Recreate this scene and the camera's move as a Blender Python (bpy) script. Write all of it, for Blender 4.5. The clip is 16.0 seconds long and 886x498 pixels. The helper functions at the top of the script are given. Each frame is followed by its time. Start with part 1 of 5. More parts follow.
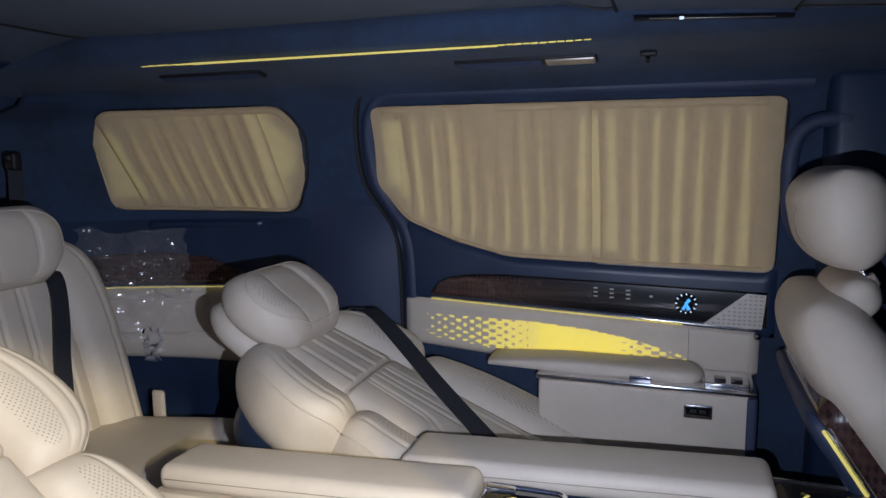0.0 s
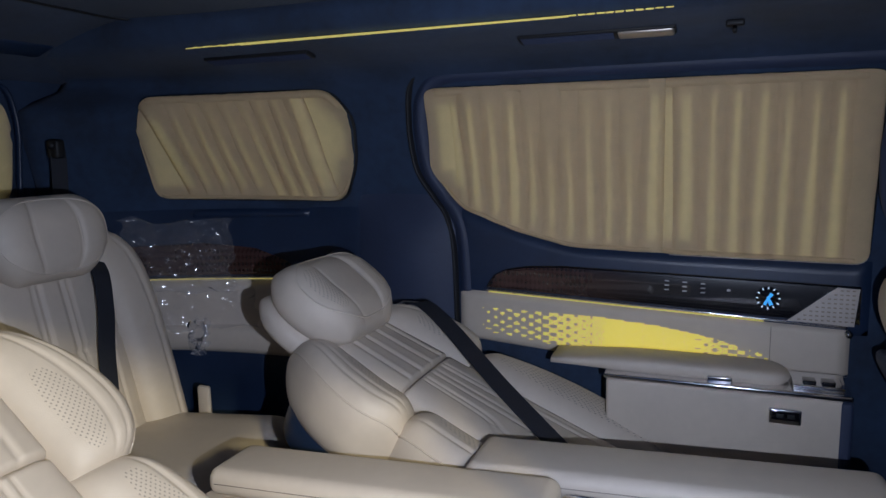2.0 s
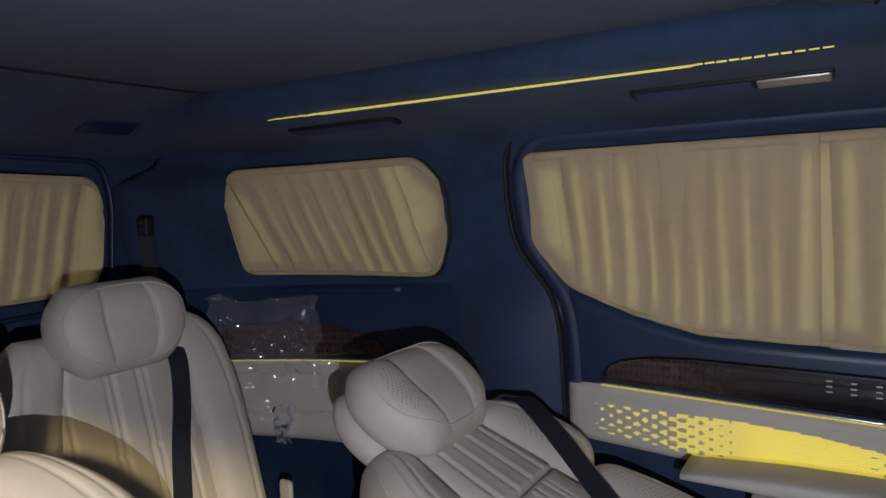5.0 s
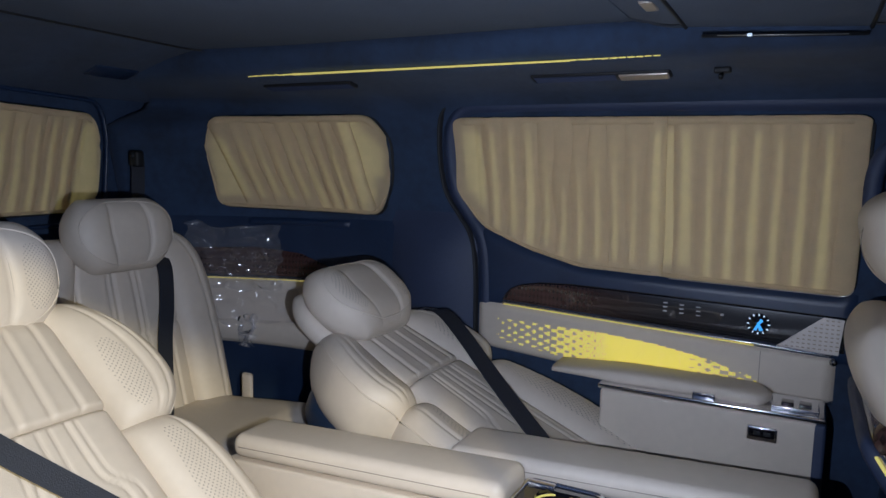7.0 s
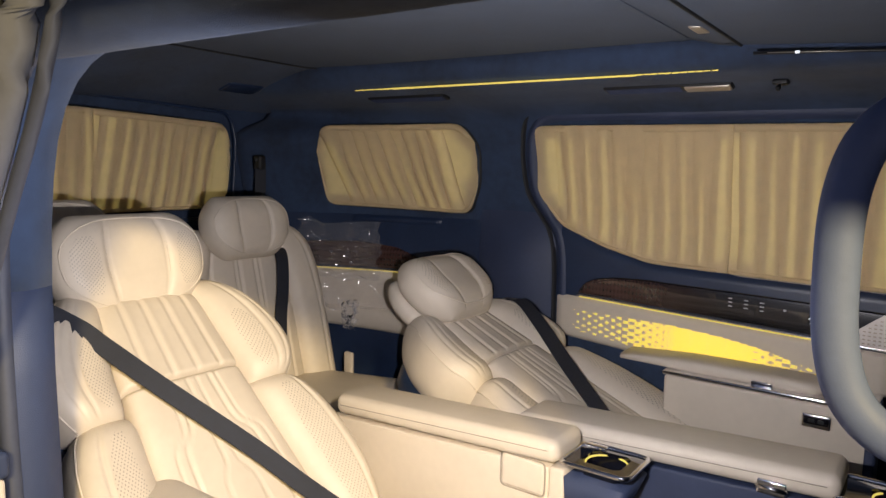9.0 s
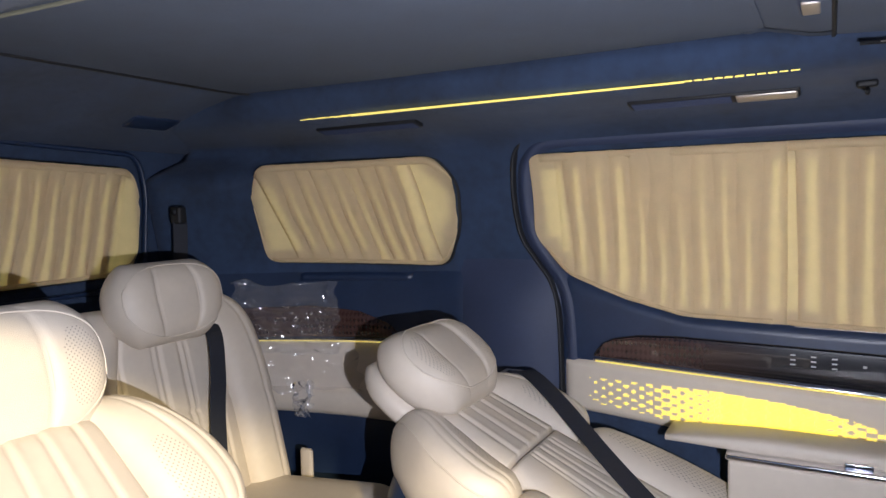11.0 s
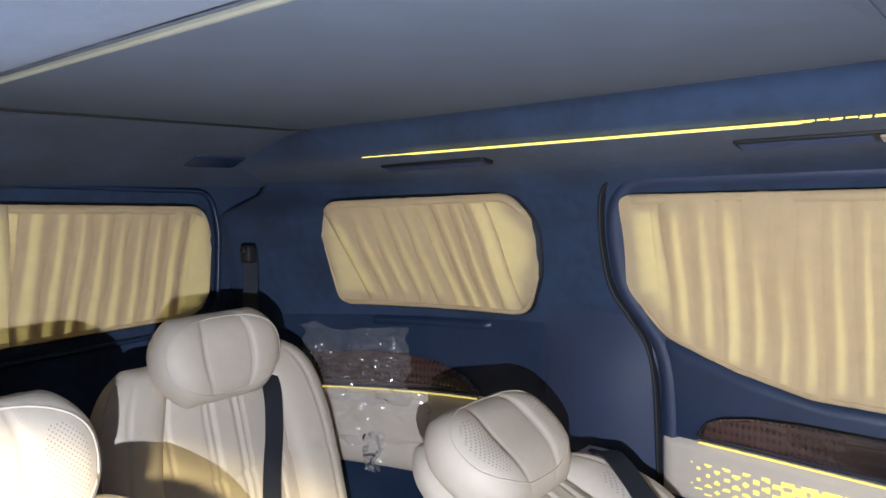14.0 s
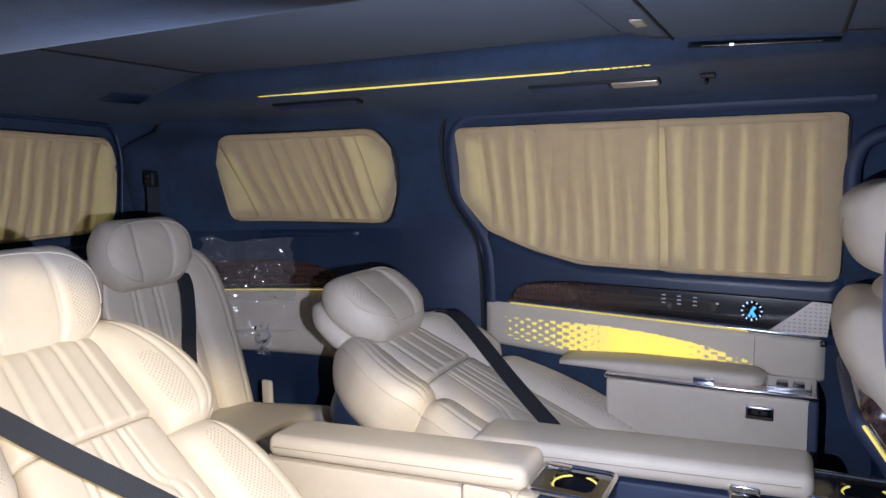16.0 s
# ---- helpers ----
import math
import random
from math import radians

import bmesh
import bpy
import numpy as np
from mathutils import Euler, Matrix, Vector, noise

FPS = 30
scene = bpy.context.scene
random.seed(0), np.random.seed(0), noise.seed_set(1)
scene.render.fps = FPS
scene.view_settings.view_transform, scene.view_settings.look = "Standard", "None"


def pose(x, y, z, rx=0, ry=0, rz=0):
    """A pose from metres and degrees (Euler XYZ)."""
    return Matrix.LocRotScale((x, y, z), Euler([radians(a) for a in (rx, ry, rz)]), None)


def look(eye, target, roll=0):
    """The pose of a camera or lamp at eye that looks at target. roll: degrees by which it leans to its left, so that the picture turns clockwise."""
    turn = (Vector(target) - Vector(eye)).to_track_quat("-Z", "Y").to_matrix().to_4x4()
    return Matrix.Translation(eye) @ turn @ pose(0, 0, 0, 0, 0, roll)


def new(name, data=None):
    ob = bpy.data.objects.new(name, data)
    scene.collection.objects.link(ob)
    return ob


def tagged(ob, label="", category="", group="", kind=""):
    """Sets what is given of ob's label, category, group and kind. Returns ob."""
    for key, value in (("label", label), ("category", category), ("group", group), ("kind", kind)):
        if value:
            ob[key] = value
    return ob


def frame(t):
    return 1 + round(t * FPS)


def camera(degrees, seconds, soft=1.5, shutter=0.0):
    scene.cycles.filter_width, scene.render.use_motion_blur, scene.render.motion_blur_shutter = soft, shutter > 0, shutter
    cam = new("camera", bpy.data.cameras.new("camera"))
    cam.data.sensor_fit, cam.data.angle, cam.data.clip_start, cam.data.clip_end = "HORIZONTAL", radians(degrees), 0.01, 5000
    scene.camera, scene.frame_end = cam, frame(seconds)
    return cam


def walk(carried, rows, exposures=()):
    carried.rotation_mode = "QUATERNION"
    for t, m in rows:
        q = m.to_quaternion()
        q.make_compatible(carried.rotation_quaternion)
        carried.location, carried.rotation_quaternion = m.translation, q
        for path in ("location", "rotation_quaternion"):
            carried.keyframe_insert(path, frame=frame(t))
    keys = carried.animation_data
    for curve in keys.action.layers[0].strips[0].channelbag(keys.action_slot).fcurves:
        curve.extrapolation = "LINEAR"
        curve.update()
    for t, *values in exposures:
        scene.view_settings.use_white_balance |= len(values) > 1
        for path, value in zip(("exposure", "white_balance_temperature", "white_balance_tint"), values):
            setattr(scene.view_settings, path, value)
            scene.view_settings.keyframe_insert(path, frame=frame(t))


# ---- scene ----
cam = camera(64.8, 16.0)
PATH = [
    (0, (-0.237, -0.059, 1.499), (-0.875, 1.817, 1.228), -0.6),
    (0.5, (-0.144, -0.209, 1.462), (-0.93, 1.607, 1.174), -0.8),
    (1, (-0.157, -0.228, 1.46), (-1.001, 1.557, 1.144), -1.2),
    (1.5, (-0.222, -0.084, 1.466), (-1.04, 1.712, 1.145), -1.3),
    (2, (-0.325, 0.020, 1.478), (-1.055, 1.859, 1.189), -1.0),
    (2.5, (-0.382, 0.108, 1.507), (-1.156, 1.931, 1.233), -1.5),
    (3, (-0.404, 0.231, 1.547), (-1.424, 1.931, 1.285), -2.9),
    (3.2, (-0.378, 0.262, 1.541), (-1.532, 1.882, 1.315), -3.1),
    (5.3, (-0.37, 0.23, 1.525), (-1.337, 1.976, 1.402), -2.3),
    (5.5, (-0.362, 0.191, 1.509), (-1.2, 2.002, 1.376), -1.8),
    (6, (-0.3, 0.084, 1.486), (-0.945, 1.97, 1.324), -0.2),
    (6.5, (-0.253, -0.015, 1.501), (-0.95, 1.848, 1.292), 0.8),
    (7, (-0.133, -0.095, 1.487), (-1.047, 1.669, 1.253), 1.3),
    (7.5, (-0.051, -0.189, 1.477), (-1.161, 1.456, 1.225), 1.6),
    (8, (0.045, -0.307, 1.458), (-1.202, 1.234, 1.193), 1.7),
    (8.5, (0.086, -0.35, 1.476), (-1.173, 1.182, 1.217), 1.7),
    (9, (0.017, -0.257, 1.488), (-1.139, 1.359, 1.257), 1.5),
    (9.2, (-0.032, -0.208, 1.499), (-1.127, 1.451, 1.282), 1.3),
    (11.3, (-0.384, 0.081, 1.506), (-1.354, 1.826, 1.382), -1.3),
    (11.5, (-0.391, 0.129, 1.514), (-1.495, 1.791, 1.382), -1.4),
    (12, (-0.42, 0.266, 1.542), (-1.853, 1.654, 1.405), -2.0),
    (12.5, (-0.486, 0.292, 1.598), (-2.125, 1.431, 1.47), -1.7),
    (13, (-0.512, 0.306, 1.604), (-2.195, 1.381, 1.491), -1.4),
    (13.5, (-0.427, 0.315, 1.598), (-1.964, 1.59, 1.495), -1.1),
    (14, (-0.351, 0.297, 1.622), (-1.643, 1.818, 1.482), -1.6),
    (14.5, (-0.324, 0.17, 1.576), (-1.327, 1.896, 1.452), -1.6),
    (15, (-0.306, -0.02, 1.555), (-1.123, 1.801, 1.421), -1.7),
    (15.5, (-0.251, -0.129, 1.531), (-1.055, 1.694, 1.352), -1.5),
    (16, (-0.127, -0.203, 1.502), (-1.021, 1.571, 1.277), -1.1),
]
EXPOSURES = [
    (0.0, -0.58, 5150, 15), (1.0, -0.95, 4700, 15), (1.5, -0.96, 4800, 15), (2.5, -0.92, 5150, 15), (3.2, -0.82, 5200, 15), (5.5, -0.78, 5300, 15), (6.0, -0.56, 4900, 16), (7.0, -0.78, 5000, 13), (8.0, -0.95, 4600, 16),
    (8.45, -0.97, 4800, 16), (8.7, -0.27, 6200, 16), (9.2, -0.27, 6200, 16), (11.3, 0.38, 5550, 16), (12.0, 0.58, 5550, 12),
    (12.5, 0.78, 5600, 8), (13.5, 0.77, 5650, 9), (14.5, 0.62, 5250, 14), (15.5, 0.22, 5250, 16), (16.0, -0.08, 5200, 17),
]
walk(cam, [(t, look(eye, target, roll)) for t, eye, target, roll in PATH], EXPOSURES)

# ---- world and lights ----
world = bpy.data.worlds.new("world")
scene.world = world
world.use_nodes = True
world.node_tree.nodes["Background"].inputs[0].default_value = (0.50, 0.62, 1.0, 1)
world.node_tree.nodes["Background"].inputs[1].default_value = 0.26


def lamp(name, kind, energy, colour, m, size=0.0, size_y=0.0):
    d = bpy.data.lights.new(name, kind)
    d.energy, d.color = energy, colour
    if kind == "AREA":
        d.shape, d.size, d.size_y = "RECTANGLE", size, size_y
    else:
        d.shadow_soft_size = size
    ob = new(name, d)
    ob.matrix_world = m
    return ob


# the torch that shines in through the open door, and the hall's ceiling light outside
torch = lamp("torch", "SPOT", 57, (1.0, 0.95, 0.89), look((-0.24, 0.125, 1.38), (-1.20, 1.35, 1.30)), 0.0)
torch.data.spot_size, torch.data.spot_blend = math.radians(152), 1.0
lamp("hall_light", "AREA", 152, (1.0, 0.75, 0.31), look((1.66, -1.4, 2.42), (-0.95, 0.7, 1.0)), 0.16, 0.16)
# street light that falls on the curtained windows of the far side
lamp("street_light", "AREA", 28, (1.0, 0.86, 0.40), look((-0.7, 3.6, 1.9), (-0.8, 1.7, 1.4)), 2.2, 0.9)
lamp("street_light", "AREA", 18, (1.0, 0.86, 0.40), look((-4.0, 0.9, 1.9), (-2.1, 0.85, 1.45)), 1.6, 0.8)


# ---- materials ----
def mat(name, colour, rough=0.5, metal=0.0, vary=0.12, scale=8.0, bump=0.0, bscale=300.0, emit=None, strength=0.0,
        transmission=0.0, coat=0.0, dark=None, sheen=0.0, btype="NOISE"):
    m = bpy.data.materials.new(name)
    m.use_nodes = True
    n, l = m.node_tree.nodes, m.node_tree.links
    b = n["Principled BSDF"]
    b.inputs["Roughness"].default_value, b.inputs["Metallic"].default_value = rough, metal
    b.inputs["Transmission Weight"].default_value, b.inputs["Coat Weight"].default_value = transmission, coat
    b.inputs["Sheen Weight"].default_value = sheen
    co = n.new("ShaderNodeTexCoord")
    big, fine, mix = n.new("ShaderNodeTexNoise"), n.new("ShaderNodeTexNoise"), n.new("ShaderNodeMix")
    big.inputs["Scale"].default_value, big.inputs["Detail"].default_value = scale, 4
    fine.inputs["Scale"].default_value, fine.inputs["Detail"].default_value = scale * 9, 3
    add = n.new("ShaderNodeMath")
    add.operation = "MULTIPLY_ADD"
    add.inputs[1].default_value = 0.4
    l.new(co.outputs["Object"], big.inputs["Vector"]), l.new(co.outputs["Object"], fine.inputs["Vector"])
    l.new(fine.outputs["Fac"], add.inputs[0]), l.new(big.outputs["Fac"], add.inputs[2])
    ramp = n.new("ShaderNodeMapRange")
    ramp.inputs["From Min"].default_value, ramp.inputs["From Max"].default_value = 0.45, 0.95
    l.new(add.outputs[0], ramp.inputs["Value"])
    mix.data_type = "RGBA"
    lo = dark or tuple(c * (1 - vary) for c in colour)
    mix.inputs["A"].default_value, mix.inputs["B"].default_value = (*lo, 1), (*(min(1, c * (1 + vary)) for c in colour), 1)
    l.new(ramp.outputs["Result"], mix.inputs["Factor"]), l.new(mix.outputs["Result"], b.inputs["Base Color"])
    rr = n.new("ShaderNodeMapRange")
    rr.inputs["To Min"].default_value, rr.inputs["To Max"].default_value = rough * 0.85, min(1, rough * 1.15)
    l.new(big.outputs["Fac"], rr.inputs["Value"]), l.new(rr.outputs["Result"], b.inputs["Roughness"])
    if bump:
        t = n.new("ShaderNodeTexVoronoi") if btype == "VORONOI" else n.new("ShaderNodeTexNoise")
        t.inputs["Scale"].default_value = bscale
        bp = n.new("ShaderNodeBump")
        bp.inputs["Strength"].default_value, bp.inputs["Distance"].default_value = bump, 0.002
        l.new(co.outputs["Object"], t.inputs["Vector"])
        l.new(t.outputs["Distance" if btype == "VORONOI" else "Fac"], bp.inputs["Height"])
        l.new(bp.outputs["Normal"], b.inputs["Normal"])
    if emit:
        b.inputs["Emission Color"].default_value, b.inputs["Emission Strength"].default_value = (*emit, 1), strength
    return m


def curtain_mat(name):
    m = mat(name, (0.78, 0.61, 0.37), 0.85, vary=0.07, scale=30, bump=0.25, bscale=900)
    n, l = m.node_tree.nodes, m.node_tree.links
    out, b = n["Material Output"], n["Principled BSDF"]
    tr, mx = n.new("ShaderNodeBsdfTranslucent"), n.new("ShaderNodeMixShader")
    tr.inputs["Color"].default_value = (0.75, 0.66, 0.34, 1)
    mx.inputs[0].default_value = 0.36
    l.new(b.outputs[0], mx.inputs[1]), l.new(tr.outputs[0], mx.inputs[2]), l.new(mx.outputs[0], out.inputs["Surface"])
    return m


def film_mat(name):
    m = bpy.data.materials.new(name)
    m.use_nodes = True
    n, l = m.node_tree.nodes, m.node_tree.links
    tr, gl, mx, fr = (n.new("ShaderNodeBsdfTransparent"), n.new("ShaderNodeBsdfGlossy"), n.new("ShaderNodeMixShader"), n.new("ShaderNodeFresnel"))
    tr.inputs["Color"].default_value = (0.93, 0.93, 0.95, 1)
    gl.inputs["Roughness"].default_value = 0.14
    fr.inputs["IOR"].default_value = 1.7
    t, bp, co = n.new("ShaderNodeTexNoise"), n.new("ShaderNodeBump"), n.new("ShaderNodeTexCoord")
    t.inputs["Scale"].default_value, bp.inputs["Distance"].default_value, bp.inputs["Strength"].default_value = 16, 0.03, 0.5
    l.new(co.outputs["Object"], t.inputs["Vector"]), l.new(t.outputs["Fac"], bp.inputs["Height"])
    df, hz = n.new("ShaderNodeBsdfDiffuse"), n.new("ShaderNodeMixShader")
    df.inputs["Color"].default_value, hz.inputs[0].default_value = (0.8, 0.8, 0.82, 1), 0.09
    l.new(tr.outputs[0], hz.inputs[1]), l.new(df.outputs[0], hz.inputs[2])
    l.new(bp.outputs["Normal"], gl.inputs["Normal"]), l.new(bp.outputs["Normal"], fr.inputs["Normal"]), l.new(fr.outputs[0], mx.inputs[0])
    l.new(hz.outputs[0], mx.inputs[1]), l.new(gl.outputs[0], mx.inputs[2]), l.new(mx.outputs[0], n["Material Output"].inputs["Surface"])
    return m


def milky_mat(name):
    """Thin white wrapping: part clear, part milky with a soft gloss."""
    m = mat(name, (0.78, 0.81, 0.87), 0.32, vary=0.10, scale=9)
    n, l = m.node_tree.nodes, m.node_tree.links
    tr, mx = n.new("ShaderNodeBsdfTransparent"), n.new("ShaderNodeMixShader")
    mx.inputs[0].default_value = 0.60
    l.new(tr.outputs[0], mx.inputs[1]), l.new(n["Principled BSDF"].outputs[0], mx.inputs[2]), l.new(mx.outputs[0], n["Material Output"].inputs["Surface"])
    return m


def perforated_mat(name, colour, scale=185):
    m = mat(name, colour, 0.5, vary=0.05, scale=12)
    n, l = m.node_tree.nodes, m.node_tree.links
    b = n["Principled BSDF"]
    src = b.inputs["Base Color"].links[0].from_socket
    co, vo, lt, mx, mp = n.new("ShaderNodeTexCoord"), n.new("ShaderNodeTexVoronoi"), n.new("ShaderNodeMath"), n.new("ShaderNodeMix"), n.new("ShaderNodeMapping")
    sx, cx = n.new("ShaderNodeSeparateXYZ"), n.new("ShaderNodeCombineXYZ")
    mp.inputs["Rotation"].default_value = (0, 0, 0.785)
    vo.voronoi_dimensions = "2D"
    vo.inputs["Scale"].default_value, vo.inputs["Randomness"].default_value = scale, 0.0
    lt.operation, lt.inputs[1].default_value = "LESS_THAN", 0.21
    mx.data_type = "RGBA"
    mx.inputs["B"].default_value = (0.33, 0.295, 0.245, 1)
    l.new(co.outputs["Object"], sx.inputs[0]), l.new(sx.outputs["Y"], cx.inputs["X"]), l.new(sx.outputs["Z"], cx.inputs["Y"])
    l.new(cx.outputs[0], mp.inputs["Vector"]), l.new(mp.outputs[0], vo.inputs["Vector"])
    l.new(vo.outputs["Distance"], lt.inputs[0]), l.new(lt.outputs[0], mx.inputs["Factor"])
    l.new(src, mx.inputs["A"]), l.new(mx.outputs["Result"], b.inputs["Base Color"])
    return m


BEIGE = (0.62, 0.55, 0.46)
LEATHER = mat("cream_leather", BEIGE, 0.45, vary=0.06, scale=6, bump=0.22, bscale=700, btype="VORONOI")
PERFORATED = perforated_mat("perforated_leather", BEIGE)
SEAM = mat("seam_shadow", (0.30, 0.26, 0.21), 0.8)
SUEDE = mat("navy_suede", (0.023, 0.041, 0.088), 0.9, vary=0.42, scale=5, bump=0.5, bscale=900, sheen=0.06)
CLOTH = mat("grey_navy_roof_cloth", (0.078, 0.100, 0.150), 0.9, vary=0.10, scale=14, bump=0.4, bscale=1200)
NAVY = mat("navy_plastic", (0.016, 0.030, 0.072), 0.38, vary=0.15, scale=10, bump=0.12, bscale=800)
NAVYL = mat("navy_leather", (0.030, 0.043, 0.092), 0.55, vary=0.12, scale=10, bump=0.2, bscale=700, btype="VORONOI")
BLACK = mat("black_rubber", (0.008, 0.009, 0.012), 0.6, vary=0.2)
# handle leather brightened: the outside light on it is put into its base colour
LITHIDE = mat("blue_leather_lit", (0.15, 0.20, 0.40), 0.6, vary=0.10, scale=10, bump=0.07, bscale=900, btype="VORONOI")
STRAP = mat("black_webbing", (0.018, 0.021, 0.032), 0.7, vary=0.2, scale=60, bump=0.5, bscale=500)
GLOSS = mat("gloss_black", (0.006, 0.006, 0.009), 0.08, vary=0.2, coat=1.0)
WOOD = mat("dark_burl_veneer", (0.040, 0.019, 0.017), 0.25, vary=0.45, scale=22, coat=0.8)
n_, l_ = WOOD.node_tree.nodes, WOOD.node_tree.links
lat, mp_, tc_, bp_ = n_.new("ShaderNodeTexVoronoi"), n_.new("ShaderNodeMapping"), n_.new("ShaderNodeTexCoord"), n_.new("ShaderNodeBump")
lat.feature, lat.distance = "F1", "MANHATTAN"
lat.inputs["Scale"].default_value, lat.inputs["Randomness"].default_value = 88, 0.0
mp_.inputs["Scale"].default_value = (1.0, 0.0, 0.6)
bp_.inputs["Strength"].default_value, bp_.inputs["Distance"].default_value = 0.18, 0.003
line_, tone_ = n_.new("ShaderNodeMapRange"), n_.new("ShaderNodeMix")
line_.inputs["From Min"].default_value, line_.inputs["From Max"].default_value, line_.inputs["To Max"].default_value = 0.34, 0.52, 0.38
tone_.data_type = "RGBA"
tone_.inputs["B"].default_value = (0.105, 0.055, 0.046, 1)
l_.new(tc_.outputs["Object"], mp_.inputs["Vector"]), l_.new(mp_.outputs[0], lat.inputs["Vector"])
l_.new(n_["Principled BSDF"].inputs["Base Color"].links[0].from_socket, tone_.inputs["A"])
l_.new(lat.outputs["Distance"], line_.inputs["Value"]), l_.new(line_.outputs["Result"], tone_.inputs["Factor"])
l_.new(tone_.outputs["Result"], n_["Principled BSDF"].inputs["Base Color"])
l_.new(lat.outputs["Distance"], bp_.inputs["Height"]), l_.new(bp_.outputs["Normal"], n_["Principled BSDF"].inputs["Normal"])
FADED = WOOD.copy()
FADED.name = "veneer_fading_to_black"
n_, l_ = FADED.node_tree.nodes, FADED.node_tree.links
sx_, fade_, end_, tc_ = n_.new("ShaderNodeSeparateXYZ"), n_.new("ShaderNodeMapRange"), n_.new("ShaderNodeMix"), n_.new("ShaderNodeTexCoord")
fade_.inputs["From Min"].default_value, fade_.inputs["From Max"].default_value = -0.74, -0.46
end_.data_type = "RGBA"
end_.inputs["B"].default_value = (0.006, 0.006, 0.009, 1)
l_.new(tc_.outputs["Object"], sx_.inputs[0]), l_.new(sx_.outputs["X"], fade_.inputs["Value"]), l_.new(fade_.outputs["Result"], end_.inputs["Factor"])
l_.new(n_["Principled BSDF"].inputs["Base Color"].links[0].from_socket, end_.inputs["A"]), l_.new(end_.outputs["Result"], n_["Principled BSDF"].inputs["Base Color"])
keep_, flat_, bump_ = n_.new("ShaderNodeMath"), n_.new("ShaderNodeMath"), n_["Principled BSDF"].inputs["Normal"].links[0].from_node
keep_.operation, flat_.operation = "SUBTRACT", "MULTIPLY"
keep_.inputs[0].default_value = 1.0
l_.new(fade_.outputs["Result"], keep_.inputs[1]), l_.new(keep_.outputs[0], flat_.inputs[0])
l_.new(bump_.inputs["Height"].links[0].from_socket, flat_.inputs[1]), l_.new(flat_.outputs[0], bump_.inputs["Height"])
CHROME = mat("chrome", (0.78, 0.78, 0.80), 0.14, metal=1.0, vary=0.04)
SILVER = mat("satin_silver", (0.52, 0.48, 0.44), 0.38, metal=0.7, vary=0.08, scale=30)
GLOW = mat("amber_light", (0.6, 0.5, 0.1), 0.5, emit=(1.0, 0.76, 0.06), strength=0.95)
GLOWLINE = mat("amber_light_line", (0.6, 0.5, 0.1), 0.5, emit=(1.0, 0.76, 0.16), strength=0.75)
GLOWDIM = mat("dim_amber_light", (0.10, 0.10, 0.085), 0.5, emit=(1.0, 0.92, 0.45), strength=0.04)
BLUEGLOW = mat("blue_dial_light", (0.05, 0.2, 0.4), 0.3, emit=(0.15, 0.55, 1.0), strength=1.0)
WHITEGLOW = mat("white_dial_light", (0.8, 0.8, 0.8), 0.3, emit=(0.85, 0.95, 1.0), strength=1.0)
ICON = mat("dim_white_marks", (0.45, 0.45, 0.45), 0.5)
RED = mat("red_plastic", (0.6, 0.03, 0.02), 0.4)
CURTAIN = curtain_mat("beige_pleated_curtain")
FILM = film_mat("clear_wrapping_film")
PAINT = mat("dark_blue_paint", (0.030, 0.036, 0.060), 0.32, metal=0.2, vary=0.1, coat=0.6)
SEALM = mat("blue_grey_seal", (0.045, 0.052, 0.080), 0.55, vary=0.15, scale=20)
EDGE = mat("grey_blue_door_edge", (0.13, 0.14, 0.18), 0.45, vary=0.12, scale=14)
CARPET = mat("dark_carpet", (0.012, 0.014, 0.022), 0.95, vary=0.3, scale=60, bump=0.8, bscale=600)
GROUND = mat("grey_paving", (0.20, 0.20, 0.21), 0.8, vary=0.25, scale=3, bump=0.4, bscale=90)
GLASS = mat("tinted_glass", (0.35, 0.38, 0.40), 0.03, transmission=1.0, vary=0.02)
MILKY = milky_mat("milky_wrapping_film")
PRIVACY = mat("wrapped_privacy_glass", (0.40, 0.42, 0.46), 0.25, vary=0.25, scale=3, coat=1.0)


# ---- mesh helpers ----
def smooth_mesh(name, verts, faces, smooth=True):
    me = bpy.data.meshes.new(name)
    me.from_pydata([tuple(v) for v in verts], [], faces)
    me.validate()
    if smooth:
        me.polygons.foreach_set("use_smooth", [True] * len(me.polygons))
    me.update()
    return me


def part(name, me, material, parent=None, label="", m=None):
    if isinstance(me, bmesh.types.BMesh):
        bm, me = me, bpy.data.meshes.new(name)
        bmesh.ops.recalc_face_normals(bm, faces=bm.faces)
        bm.to_mesh(me)
        bm.free()
    if material and not me.materials:
        me.materials.append(material)
    ob = new(name, me)
    if m is not None:
        ob.matrix_world = m
    if parent:
        ob.parent = parent
    if label:
        ob["label"] = label
    return ob


def thing(name, at, label, category, group="", kind="", m=None):
    ob = new(name)
    ob.empty_display_size = 0.1
    ob.matrix_world = m if m is not None else pose(*at)
    return tagged(ob, label, category, group, kind)


def loft(rings, caps=True):
    """Rings of equal length, closed; skinned one after another."""
    n = len(rings[0])
    verts = [v for r in rings for v in r]
    faces = []
    for i in range(len(rings) - 1):
        for j in range(n):
            k = (j + 1) % n
            faces.append((i * n + j, i * n + k, (i + 1) * n + k, (i + 1) * n + j))
    if caps:
        faces.append(tuple(range(n - 1, -1, -1)))
        faces.append(tuple((len(rings) - 1) * n + j for j in range(n)))
    return verts, faces


